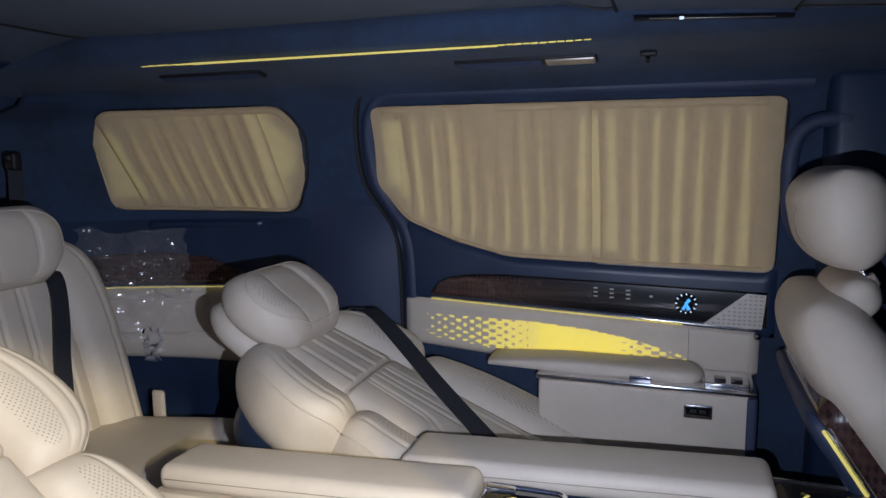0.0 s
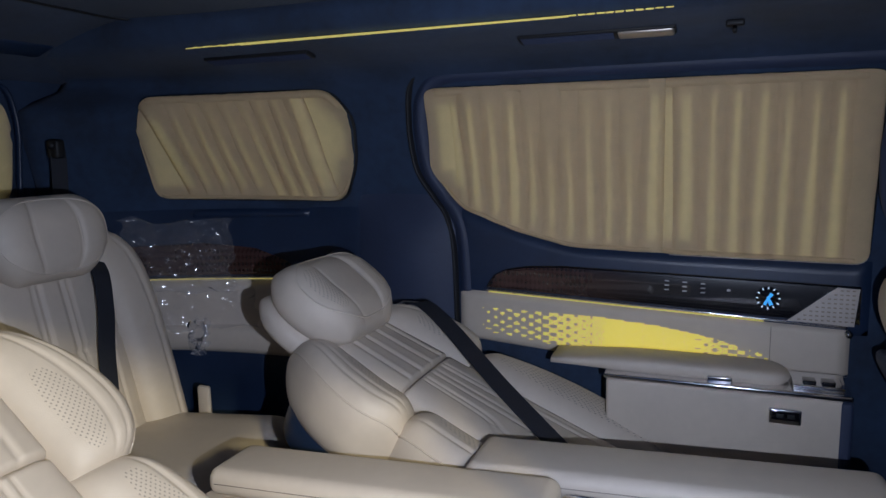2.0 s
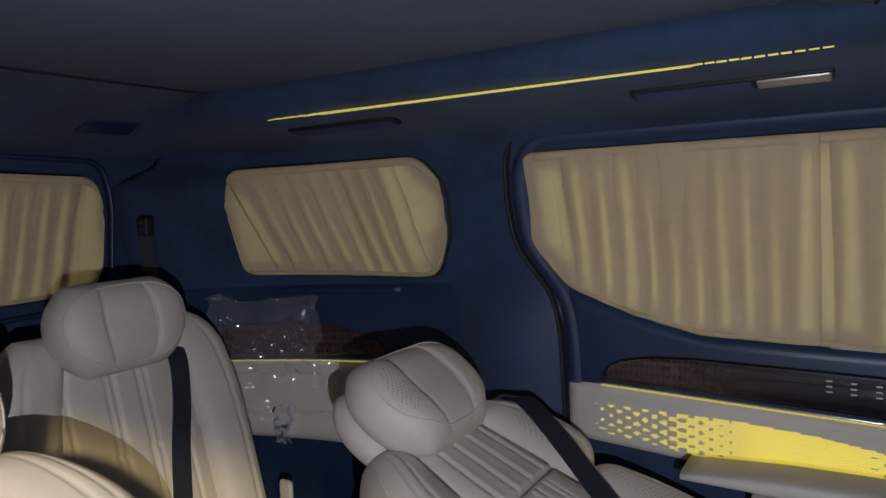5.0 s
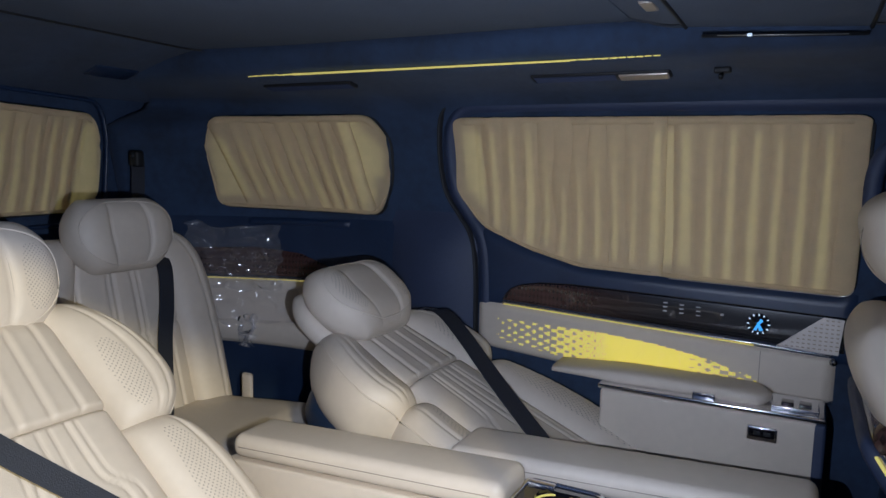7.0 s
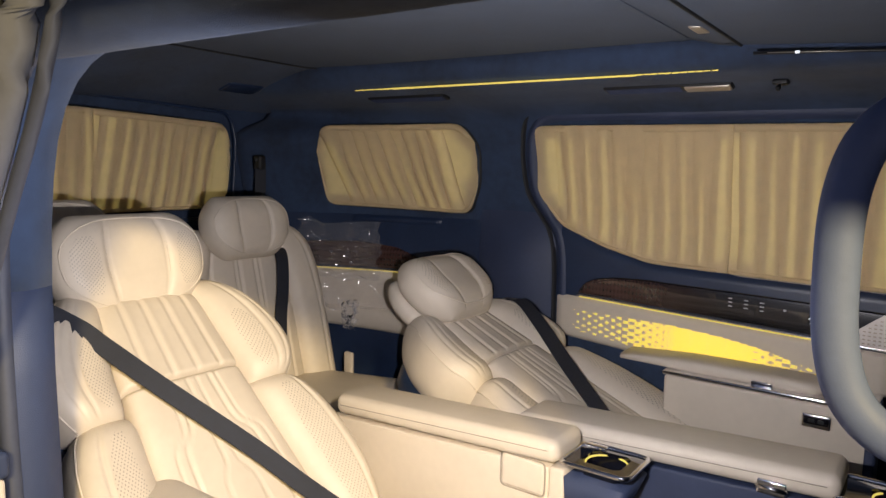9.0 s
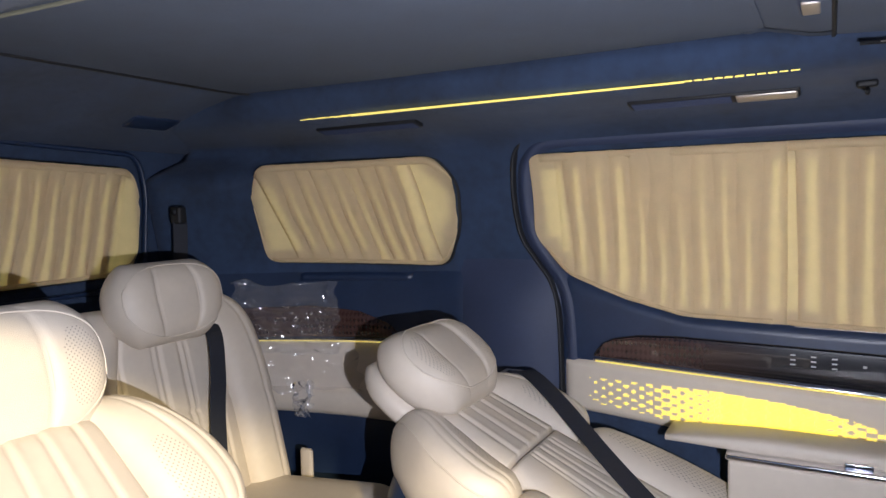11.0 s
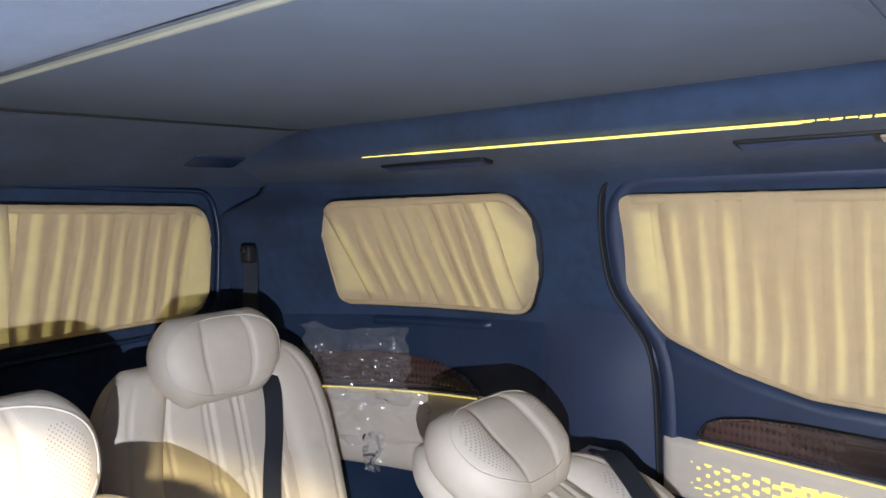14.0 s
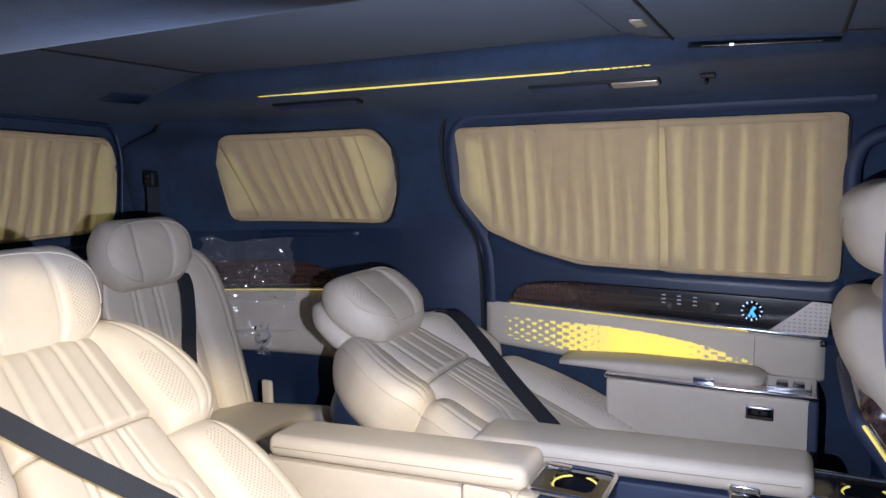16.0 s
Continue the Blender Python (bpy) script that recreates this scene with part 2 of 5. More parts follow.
def box(x0, x1, y0, y1, z0, z1, bevel=0.006, seg=3, bm=None):
    bm = bm or bmesh.new()
    r = bmesh.ops.create_cube(bm, size=1)
    for v in r["verts"]:
        v.co = Vector((x0 if v.co.x < 0 else x1, y0 if v.co.y < 0 else y1, z0 if v.co.z < 0 else z1))
    if bevel:
        es = list({e for v in r["verts"] for e in v.link_edges})
        bmesh.ops.bevel(bm, geom=es, offset=bevel, segments=seg, affect="EDGES", profile=0.5)
    return bm


def shade(bm, on=True):
    for f in bm.faces:
        f.smooth = on
    return bm


def tube(path, radius, n=8, closed=False, flat=1.0, side=None):
    """A tube along points; flat squeezes it along its second side."""
    pts = [Vector(p) for p in path]
    rings = []
    for i, p in enumerate(pts):
        a = pts[i - 1] if i or closed else p
        b = pts[(i + 1) % len(pts)] if i < len(pts) - 1 or closed else p
        d = (b - a).normalized()
        up = Vector(side) if side else Vector((0, 0, 1)) if abs(d.z) < 0.9 else Vector((0, 1, 0))
        s = d.cross(up).normalized()
        u = s.cross(d)
        rings.append([p + s * (radius * math.cos(2 * math.pi * j / n)) + u * (radius * flat * math.sin(2 * math.pi * j / n)) for j in range(n)])
    if closed:
        rings.append(rings[0])
    return smooth_mesh("tube", *loft(rings, not closed))


def ribbon(path, across, width, thick=0.003):
    """A flat strap along points, its width along the vectors across."""
    rings = []
    pts = [Vector(p) for p in path]
    for i, p in enumerate(pts):
        d = (pts[min(i + 1, len(pts) - 1)] - pts[max(i - 1, 0)]).normalized()
        a = (Vector(across) - d * d.dot(Vector(across))).normalized() * (width / 2)
        n = d.cross(a).normalized() * (thick / 2)
        rings.append([p + a + n, p - a + n, p - a - n, p + a - n])
    return smooth_mesh("strap", *loft(rings), smooth=False)


def spline(pts, per=8, closed=False):
    """Catmull-Rom points through pts."""
    p = [Vector(q) for q in pts]
    out = []
    n = len(p)
    for i in range(n if closed else n - 1):
        g = (lambda k: p[k % n]) if closed else (lambda k: p[min(max(k, 0), n - 1)])
        a, b, c, d = g(i - 1), g(i), g(i + 1), g(i + 2)
        for s in range(per):
            t = s / per
            out.append(0.5 * ((2 * b) + (c - a) * t + (2 * a - 5 * b + 4 * c - d) * t * t + (3 * b - a - 3 * c + d) * t ** 3))
    if not closed:
        out.append(p[-1])
    return out


def inside(poly, x, z):
    c = False
    for i in range(len(poly)):
        (x0, z0), (x1, z1) = poly[i - 1], poly[i]
        if (z0 > z) != (z1 > z) and x < (x1 - x0) * (z - z0) / (z1 - z0) + x0:
            c = not c
    return c


def rounded(poly, r, seg=5):
    """A 2D outline with its corners rounded."""
    out = []
    n = len(poly)
    for i in range(n):
        p, a, b = Vector(poly[i]), Vector(poly[i - 1]), Vector(poly[(i + 1) % n])
        u, w = a - p, b - p
        k = min(r, u.length * 0.45, w.length * 0.45)
        s, e = p + u.normalized() * k, p + w.normalized() * k
        for j in range(seg + 1):
            t = j / seg
            q = s * (1 - t) ** 2 + p * 2 * t * (1 - t) + e * t * t
            out.append((q.x, q.y))
    return out


# ---- the shell: section of the side wall, and its narrowing to the rear ----
SECTION = [(1.735, 0.40), (1.735, 0.90), (1.735, 1.35), (1.707, 1.49), (1.681, 1.62), (1.662, 1.652), (1.615, 1.680), (1.55, 1.698), (1.49, 1.710), (1.435, 1.722), (1.405, 1.742), (1.392, 1.772), (1.388, 1.800)]


def taper(x):
    return 0.38 * (-1.2 - x) ** 2 if x < -1.2 else 0.0


def wall_y(x, z):
    """The inner face of the far side trim below the roof rail."""
    return 1.735 - 0.2 * max(0.0, z - 1.35) - taper(x)


def on_wall(x, z, off=0.0):
    return Vector((x, wall_y(x, z) - off, z))


DOOR_WINDOW = rounded([(-1.025, 1.622), (-0.015, 1.617), (-0.022, 1.216), (-0.40, 1.222), (-0.66, 1.230), (-0.80, 1.266), (-0.945, 1.322), (-1.024, 1.42)], 0.03)
QUARTER_WINDOW = rounded([(-1.800, 1.626), (-1.300, 1.634), (-1.238, 1.56), (-1.245, 1.44), (-1.29, 1.336), (-1.815, 1.346), (-1.832, 1.55)], 0.035)


def side_shell():
    prof = [Vector((y, z, 0)) for y, z in SECTION]
    pts = []
    for i in range(len(prof) - 1):
        k = max(1, int((prof[i + 1] - prof[i]).length / 0.03))
        pts += [prof[i].lerp(prof[i + 1], j / k) for j in range(k)]
    pts.append(prof[-1])
    xs = [-2.10 + 0.03 * i for i in range(int(3.0 / 0.03) + 1)]
    verts, faces = [], []
    for x in xs:
        for p in pts:
            w = 1.0 if p.y < 1.60 else max(0.25, 1.0 - (p.y - 1.60) / 0.10)
            verts.append((x, p.x - taper(x) * w, p.y))
    n = len(pts)
    shr = [[(sum(q[0] for q in poly) / len(poly) * 0.03 + x * 0.97, sum(q[1] for q in poly) / len(poly) * 0.06 + z * 0.94) for x, z in poly] for poly in (DOOR_WINDOW, QUARTER_WINDOW)]
    for i in range(len(xs) - 1):
        for j in range(n - 1):
            f = (i * n + j, i * n + j + 1, (i + 1) * n + j + 1, (i + 1) * n + j)
            if not any(all(inside(s, verts[k][0], verts[k][2]) for k in f) for s in shr):
                faces.append(f)
    return smooth_mesh("wall", verts, faces)


wall = part("wall_north", side_shell(), SUEDE)
tagged(wall, "dark navy suede side trim of the van with two window openings", "wall", kind="structure")
wall.modifiers.new("thick", "SOLIDIFY").thickness = 0.03
wall.modifiers["thick"].offset = 1


def plate(outline, off0, off1, surface=on_wall, name="plate", inset=0.0):
    """A slab that follows the wall: an outline in x, z, from off0 out to off1 proud of it."""
    bm = bmesh.new()
    front = [bm.verts.new(surface(x, z, off1)) for x, z in outline]
    back = [bm.verts.new(surface(x, z, off0)) for x, z in outline]
    n = len(outline)
    bm.faces.new(front)
    for i in range(n):
        bm.faces.new((front[i], back[i], back[(i + 1) % n], front[(i + 1) % n]))
    if inset:
        top = [f for f in bm.faces if len(f.verts) == n and n > 4]
        es = [e for e in top[0].edges]
        bmesh.ops.bevel(bm, geom=es, offset=inset, segments=3, affect="EDGES", profile=0.5)
    return bm


def grid_plate(x0, x1, lo, hi, off, nx=40, nz=10, surface=on_wall, thick=0.012, bulge=0.0):
    """A skin that follows the wall between the curves lo(x) and hi(x), with a rounded rim."""
    verts, faces = [], []
    for i in range(nx + 1):
        x = x0 + (x1 - x0) * i / nx
        for j in range(nz + 1):
            t = j / nz
            z = lo(x) + (hi(x) - lo(x)) * t
            e = min(t, 1 - t) * (hi(x) - lo(x))
            e = min(e, x - x0, x1 - x)
            rim = min(1.0, max(0.0, e) / 0.008)
            o = off + thick * (1 - (1 - rim) ** 2) + bulge * math.sin(math.pi * t)
            verts.append(surface(x, z, o))
    m = nz + 1
    for i in range(nx):
        for j in range(nz):
            faces.append((i * m + j, (i + 1) * m + j, (i + 1) * m + j + 1, i * m + j + 1))
    return smooth_mesh("skin", verts, faces)


# floor, ceiling, rear, ground
fl = part("floor", box(-2.2, 1.0, 0.17, 1.77, 0.36, 0.42, 0.0), CARPET)
tagged(fl, "dark carpeted van floor", "floor", kind="structure")
gr = part("ground", box(-60, 60, -60, 60, -0.2, 0.0, 0.0), GROUND)
tagged(gr, "grey paved ground under and round the van", "ground", kind="structure")

ROOF_Z = 1.800
PANEL = rounded([(-1.690, 0.50), (-0.470, 0.50), (-0.470, 1.398), (-1.690, 1.398)], 0.10, 8)
FRONT_PANEL = rounded([(-0.362, 0.60), (-0.055, 0.60), (-0.055, 1.385), (-0.362, 1.385)], 0.012, 3)


def rail_y(x, z):
    """How far out the roof lining reaches at the height z."""
    if z > 1.79:
        return 1.40 - taper(x) * 0.25
    for (y0, z0), (y1, z1) in zip(SECTION, SECTION[1:]):
        if z0 <= z <= z1:
            w = 1.0 if z < 1.60 else max(0.25, 1.0 - (z - 1.60) / 0.10)
            return max(1.0, y0 + (y1 - y0) * (z - z0) / (z1 - z0) - taper(x) * w + 0.03)
    return 1.40


def headliner():
    """Roof lining round the two recessed cloth panels, falling to the rear window."""
    verts, faces = [], []
    xs = [-2.10 + 0.02 * i for i in range(151)]
    ys = [0.46 + 0.02 * i for i in range(48)]
    for x in xs:
        for y in ys:
            z = ROOF_Z
            if x < -1.66:
                t = (-1.66 - x) / 0.44
                z -= 0.125 * t ** 1.35
            if -0.46 < x:
                z -= 0.018 * min(1, (x + 0.46) / 0.07) + 0.06 * max(0.0, x + 0.36)
            y = 0.46 + (y - 0.46) * (rail_y(x, z) - 0.46) / 0.94
            verts.append((x, y, z))
    n = len(ys)
    p2 = [(x, y) for x, y in PANEL]
    f2 = [(x, y) for x, y in FRONT_PANEL]
    for i in range(len(xs) - 1):
        for j in range(n - 1):
            f = (i * n + j, (i + 1) * n + j, (i + 1) * n + j + 1, i * n + j + 1)
            cx, cy = xs[i] + 0.01, ys[j] + 0.01
            if not inside(p2, cx, cy) and not inside(f2, cx, cy):
                faces.append(f)
    return smooth_mesh("ceiling", verts, faces)


ce = part("ceiling", headliner(), SUEDE)
# crossbar suede takes the paler cloth, standing in for its sheen under torchlight
ce.data.materials.append(CLOTH)
for f_ in ce.data.polygons:
    f_.material_index = 1 if -0.475 < f_.center.x < -0.35 and f_.center.y < 1.38 else 0
tagged(ce, "dark navy suede roof lining of the van, its crossbar paled like torchlit sheen", "ceiling", kind="structure")


def roof_panel(name, outline, z, material, label):
    bm = bmesh.new()
    vs = [bm.verts.new((x, y, z)) for x, y in outline]
    bm.faces.new(vs)
    r = bmesh.ops.extrude_face_region(bm, geom=list(bm.faces))
    for v in r["geom"]:
        if isinstance(v, bmesh.types.BMVert):
            v.co.z += 0.02
    ob = part(name, bm, material)
    return tagged(ob, label, "roof panel", kind="structure")


roof_panel("ceiling_panel_1", [(x + (-0.010 if x < -1.0 else 0.010), y + (-0.010 if y < 1 else 0.010)) for x, y in PANEL], ROOF_Z - 0.002, CLOTH, "large grey-blue cloth roof panel over the rear cabin")
fp2 = roof_panel("ceiling_panel_2", [(x, y) for x, y in FRONT_PANEL], 0.0, CLOTH, "grey cloth roof panel over the front cabin")
fp2.matrix_world = Matrix.Translation((-0.36, 0, 1.762)) @ pose(0, 0, 0, 0, 3.4, 0) @ Matrix.Translation((0.36, 0, 0))
tagged(part("trim_11", tube([(x, y, 1.761 - 0.06 * (x + 0.36)) for x, y in FRONT_PANEL], 0.0038, 6, closed=True), BLACK), "thin black gap round the front roof panel", "trim", kind="structure")
gap = tube([(x, y, ROOF_Z - 0.003) for x, y in PANEL[26:] + PANEL[:9]], 0.0045, 6)
tagged(part("trim_1", gap, BLACK), "thin black gap round the roof panel", "trim", kind="structure")

# unseen slab, added so no outside light leaks through the roof panel gaps
tagged(part("ceiling_skin", shade(box(-2.25, 1.03, 0.06, 1.80, 1.8215, 1.860, 0.006)), BLACK), "unseen dark matt slab as roof skin above the lining, added to keep outside light out", "ceiling", kind="structure")

# rear wall and its window
RX = -2.10
REAR_WINDOW = rounded([(0.26, 1.316), (0.27, 1.628), (0.80, 1.640), (1.33, 1.622), (1.352, 1.54), (1.335, 1.37), (1.28, 1.328)], 0.04)


def rear_shell():
    verts, faces = [], []
    ys = [0.10 + 0.03 * i for i in range(51)]
    zs = [0.40 + 0.03 * i for i in range(47)]
    for y in ys:
        for z in zs:
            verts.append((RX - 0.01, y, z))
    n = len(zs)
    for i in range(len(ys) - 1):
        for j in range(n - 1):
            f = (i * n + j, (i + 1) * n + j, (i + 1) * n + j + 1, i * n + j + 1)
            if not all(inside(REAR_WINDOW, verts[k][1], verts[k][2]) for k in f):
                faces.append(f)
    return smooth_mesh("rear", verts, faces)


rw = part("wall_west", rear_shell(), SUEDE)
rw.modifiers.new("thick", "SOLIDIFY").thickness = 0.04
tagged(rw, "dark navy tailgate trim round the rear window", "wall", kind="structure")


def on_rear(y, z, off=0.0):
    return Vector((RX + off, y, z))


def window_thing(name, outline, surface, label, rim=0.0045, off=0.0):
    w = thing(name, (0, 0, 0), label, "window", kind="structure")
    part("window_frame", tube([surface(a, b, off) for a, b in outline], rim, 8, closed=True), BLACK, w)
    bm = bmesh.new()
    bm.faces.new([bm.verts.new(surface(a, b, -0.05)) for a, b in outline])
    g = part("pane", bm, GLASS, w)
    g.visible_shadow = False
    return w


window_thing("window_1", DOOR_WINDOW, on_wall, "long side window of the sliding door with a black frame")
window_thing("window_2", QUARTER_WINDOW, on_wall, "small rounded rear side window with a black frame")
window_thing("window_3", REAR_WINDOW, on_rear, "wide rear window with a black frame", 0.007)
big = [(0.81 + (y - 0.81) * 1.055, 1.470 + (z - 1.470) * 1.27) for y, z in REAR_WINDOW]
tagged(part("trim_2", tube([on_rear(a, b, 0.004) for a, b in big], 0.011, 8, closed=True, flat=0.6), NAVY), "raised navy rim round the rear window", "trim", kind="structure")


def span(poly, x):
    """Lowest and highest z of an outline at x."""
    hits = []
    for i in range(len(poly)):
        (x0, z0), (x1, z1) = poly[i - 1], poly[i]
        if (x0 - x) * (x1 - x) <= 0 and x0 != x1:
            hits.append(z0 + (z1 - z0) * (x - x0) / (x1 - x0))
    return (min(hits), max(hits)) if hits else (None, None)


def curtain(poly, x0, x1, surface, pitch, lean=0.0, depth=0.016, fold=0.0305, seed=1, flat_in=0.0, flat_out=0.0):
    """A pleated cloth inside the outline: soft gathers that overlap a little; plain at its two ends."""
    rnd = random.Random(seed)
    ph = [rnd.uniform(-0.9, 0.9) for _ in range(200)]
    n = int((x1 - x0) / 0.0022)
    nz = 16
    verts, faces = [], []
    eps = 0.004
    for i in range(n + 1):
        xb = x0 + (x1 - x0) * i / n
        for j in range(nz + 1):
            t = j / nz
            x = min(max(xb, x0 + eps), x1 - eps)
            q = xb + lean * (0.5 - t) * 0.28
            u = q / pitch
            k = int(math.floor(u))
            w = ph[k % 200] * (1 - (u - k)) + ph[(k + 1) % 200] * (u - k)
            a = 2 * math.pi * u + 0.6 * w + 0.25 * math.sin(3.0 * t + k)
            ends = min(1.0, max(0.0, (q - x0 - flat_in) / 0.045)) * min(1.0, max(0.0, (x1 - q - flat_out) / 0.035))
            amp = ends * (0.95 + 0.05 * w) * (1.0 - 0.35 * math.cos(math.pi * t) * 0.3)
            xx = x + fold * math.sin(a) * amp
            xx = min(max(xx, x0 + eps), x1 - eps)
            lo, hi = span(poly, xx)
            z = lo + 0.001 + (hi - lo - 0.002) * t
            off = 0.012 + 0.006 * (1 - ends) + depth * 0.5 * (1 + math.cos(a)) * amp + 0.003 * math.sin(5 * q + 7 * t) + 0.004 * noise.noise((q * 9, t * 3, seed))
            if j == 0:
                z -= 0.002 * math.sin(a * 0.5 + w * 3)
            verts.append(surface(xx, z, off))
    m = nz + 1
    for i in range(n):
        for j in range(nz):
            faces.append((i * m + j, (i + 1) * m + j, (i + 1) * m + j + 1, i * m + j + 1))
    return smooth_mesh("curtain", verts, faces)


def hem_strip(poly, x0, x1, surface, top, width, seed):
    """The doubled seam along a curtain's upper or lower edge, a little wavy."""
    verts, faces = [], []
    while span(poly, x0 + 0.006)[0] is None or span(poly, x0 + 0.006)[1] - span(poly, x0 + 0.006)[0] < 0.20:
        x0 += 0.004
    while span(poly, x1 - 0.006)[0] is None or span(poly, x1 - 0.006)[1] - span(poly, x1 - 0.006)[0] < 0.12:
        x1 -= 0.004
    n = int((x1 - x0) / 0.012)
    for i in range(n + 1):
        x = x0 + 0.006 + (x1 - x0 - 0.012) * i / n
        lo, hi = span(poly, x)
        z = hi + 0.001 if top else lo - 0.001
        d = -1 if top else 1
        w = width * (1 + 0.10 * noise.noise((x * 22, seed, 0)))
        near = min(1.0, min(i, n - i) * 0.012 / 0.04)
        rise = near * near * (3 - 2 * near)
        for k, (f, o) in enumerate(((0.0, 0.010), (0.04, 0.0260), (0.5, 0.0300), (1.0, 0.0285), (1.04, 0.0130))):
            verts.append(surface(x, z + d * w * f + 0.0015 * noise.noise((x * 40, seed, k)), 0.012 + (o - 0.012) * rise + 0.0015 * noise.noise((x * 30, k, seed))))
    for i in range(n):
        for k in range(4):
            a = i * 5 + k
            faces.append((a, a + 1, a + 6, a + 5))
    return smooth_mesh("hem", verts, faces)


def curtain_thing(label, poly, x0, x1, surface, pitch, lean=0.0, seed=1, flat_in=0.0, flat_out=0.0):
    c = part("curtain", curtain(poly, x0, x1, surface, pitch, lean, seed=seed, flat_in=flat_in, flat_out=flat_out), CURTAIN)
    part("hem", hem_strip(poly, x0, x1, surface, True, 0.020, seed), CURTAIN, c)
    part("hem", hem_strip(poly, x0, x1, surface, False, 0.011, seed + 40), CURTAIN, c)
    return tagged(c, label, "curtain", "window curtains")


curtain_thing("beige pleated curtain drawn over the rear half of the side window", DOOR_WINDOW, -1.026, -0.440, on_wall, 0.047, 0.0, seed=3, flat_in=0.07)
curtain_thing("beige pleated curtain drawn over the front half of the side window", DOOR_WINDOW, -0.462, -0.016, on_wall, 0.049, 0.0, seed=8, flat_in=0.02)
curtain_thing("beige pleated curtain drawn over the small quarter window", QUARTER_WINDOW, -1.832, -1.240, on_wall, 0.047, -0.28, seed=5, flat_in=0.05, flat_out=0.09)
curtain_thing("beige pleated curtain drawn over the rear window on the far half", REAR_WINDOW, 0.835, 1.352, on_rear, 0.047, 0.22, seed=11, flat_out=0.07)
curtain_thing("beige pleated curtain drawn over the rear window beside the door", REAR_WINDOW, 0.262, 0.858, on_rear, 0.046, 0.06, seed=14)

# near side: rail over the door, pillars, rear quarter


def near_rail():
    """Cloth-covered roof rail over the open door, curving down into the rear pillar."""
    prof = [(0.50, 1.800), (0.495, 1.765), (0.475, 1.740), (0.44, 1.722), (0.38, 1.705), (0.31, 1.690), (0.24, 1.668), (0.19, 1.638), (0.165, 1.610), (0.13, 1.596), (0.09, 1.609), (0.07, 1.65), (0.09, 1.75), (0.20, 1.82)]
    prof = [tuple(v)[:2] for v in spline([(a, b, 0) for a, b in prof], 3)]
    rings = []
    for x in [-2.08 + 0.04 * i for i in range(78)]:
        k = taper(x) * 0.25
        rings.append([(x, y + k, z) for y, z in prof])
    return smooth_mesh("rail", *loft(rings))


tagged(part("trim_3", near_rail(), SUEDE), "suede-covered roof rail over the open sliding door", "trim", kind="structure")


def near_pillar():
    """Rear pillar of the door opening with its rounded top corner, and the quarter trim behind it."""
    rings = []
    zs = [0.40, 0.7, 1.0, 1.2, 1.32, 1.40, 1.46, 1.51, 1.55, 1.58, 1.60, 1.615, 1.63]
    lead = [-0.860, -0.880, -0.905, -0.915, -0.915, -0.910, -0.900, -0.885, -0.862, -0.832, -0.797, -0.752, -0.68]
    for z, x in zip(zs, lead):
        rings.append([(x, 0.150, z), (x - 0.02, 0.185, z), (x - 0.08, 0.205, z), (x - 0.20, 0.195, z), (-1.6, 0.17, z), (-2.08, 0.22, z), (-2.08, 0.06, z), (-1.3, 0.02, z), (x - 0.10, 0.045, z), (x - 0.03, 0.085, z), (x - 0.004, 0.115, z)])
    return smooth_mesh("pillar", *loft(rings[:5])), smooth_mesh("pillar", *loft(rings[4:]))


lower_pillar, upper_pillar = near_pillar()
tagged(part("trim_4", lower_pillar, NAVYL), "dark blue rear pillar trim of the door opening", "trim", kind="structure")
tagged(part("trim_12", upper_pillar, SUEDE), "suede upper pillar trim curving into the roof rail", "trim", kind="structure")
seal_path = spline([(-0.845, 0.118, 0.42), (-0.888, 0.118, 0.8), (-0.918, 0.118, 1.1), (-0.925, 0.118, 1.30), (-0.915, 0.118, 1.43), (-0.880, 0.118, 1.535), (-0.82, 0.118, 1.60), (-0.70, 0.118, 1.622), (-0.3, 0.118, 1.622), (0.0, 0.118, 1.622), (0.10, 0.118, 1.58)], 6)
tagged(part("trim_5", tube(seal_path, 0.012, 8), SEALM), "rubber door seal round the opening", "trim", kind="structure")
outer = [Vector((p.x - 0.045, 0.05, p.z + (0.035 if p.z > 1.5 else 0.0))) for p in seal_path]
tagged(part("trim_6", tube(outer, 0.022, 8), PAINT), "painted body flange round the door opening", "trim", kind="structure")
bp = part("wall_south", box(0.072, 0.30, 0.30, 0.44, 0.30, 1.72, 0.03, 4), NAVYL)
tagged(bp, "dark blue centre pillar beside the door opening", "pillar", kind="structure")
fw = part("wall_south_front", box(0.30, 1.0, 0.10, 0.16, 0.30, 1.75, 0.01), NAVY)
tagged(fw, "dark front door trim beyond the centre pillar", "wall", kind="structure")
ew = part("wall_east", box(0.98, 1.02, 0.1, 1.8, 0.3, 1.8, 0.0), NAVY)
tagged(ew, "dark bulkhead closing the cabin towards the dashboard", "wall", kind="structure")
sill = part("trim_7", box(-0.95, 0.10, 0.06, 0.24, 0.30, 0.43, 0.015), SEALM)
tagged(sill, "door sill trim of the open sliding door", "trim", kind="structure")


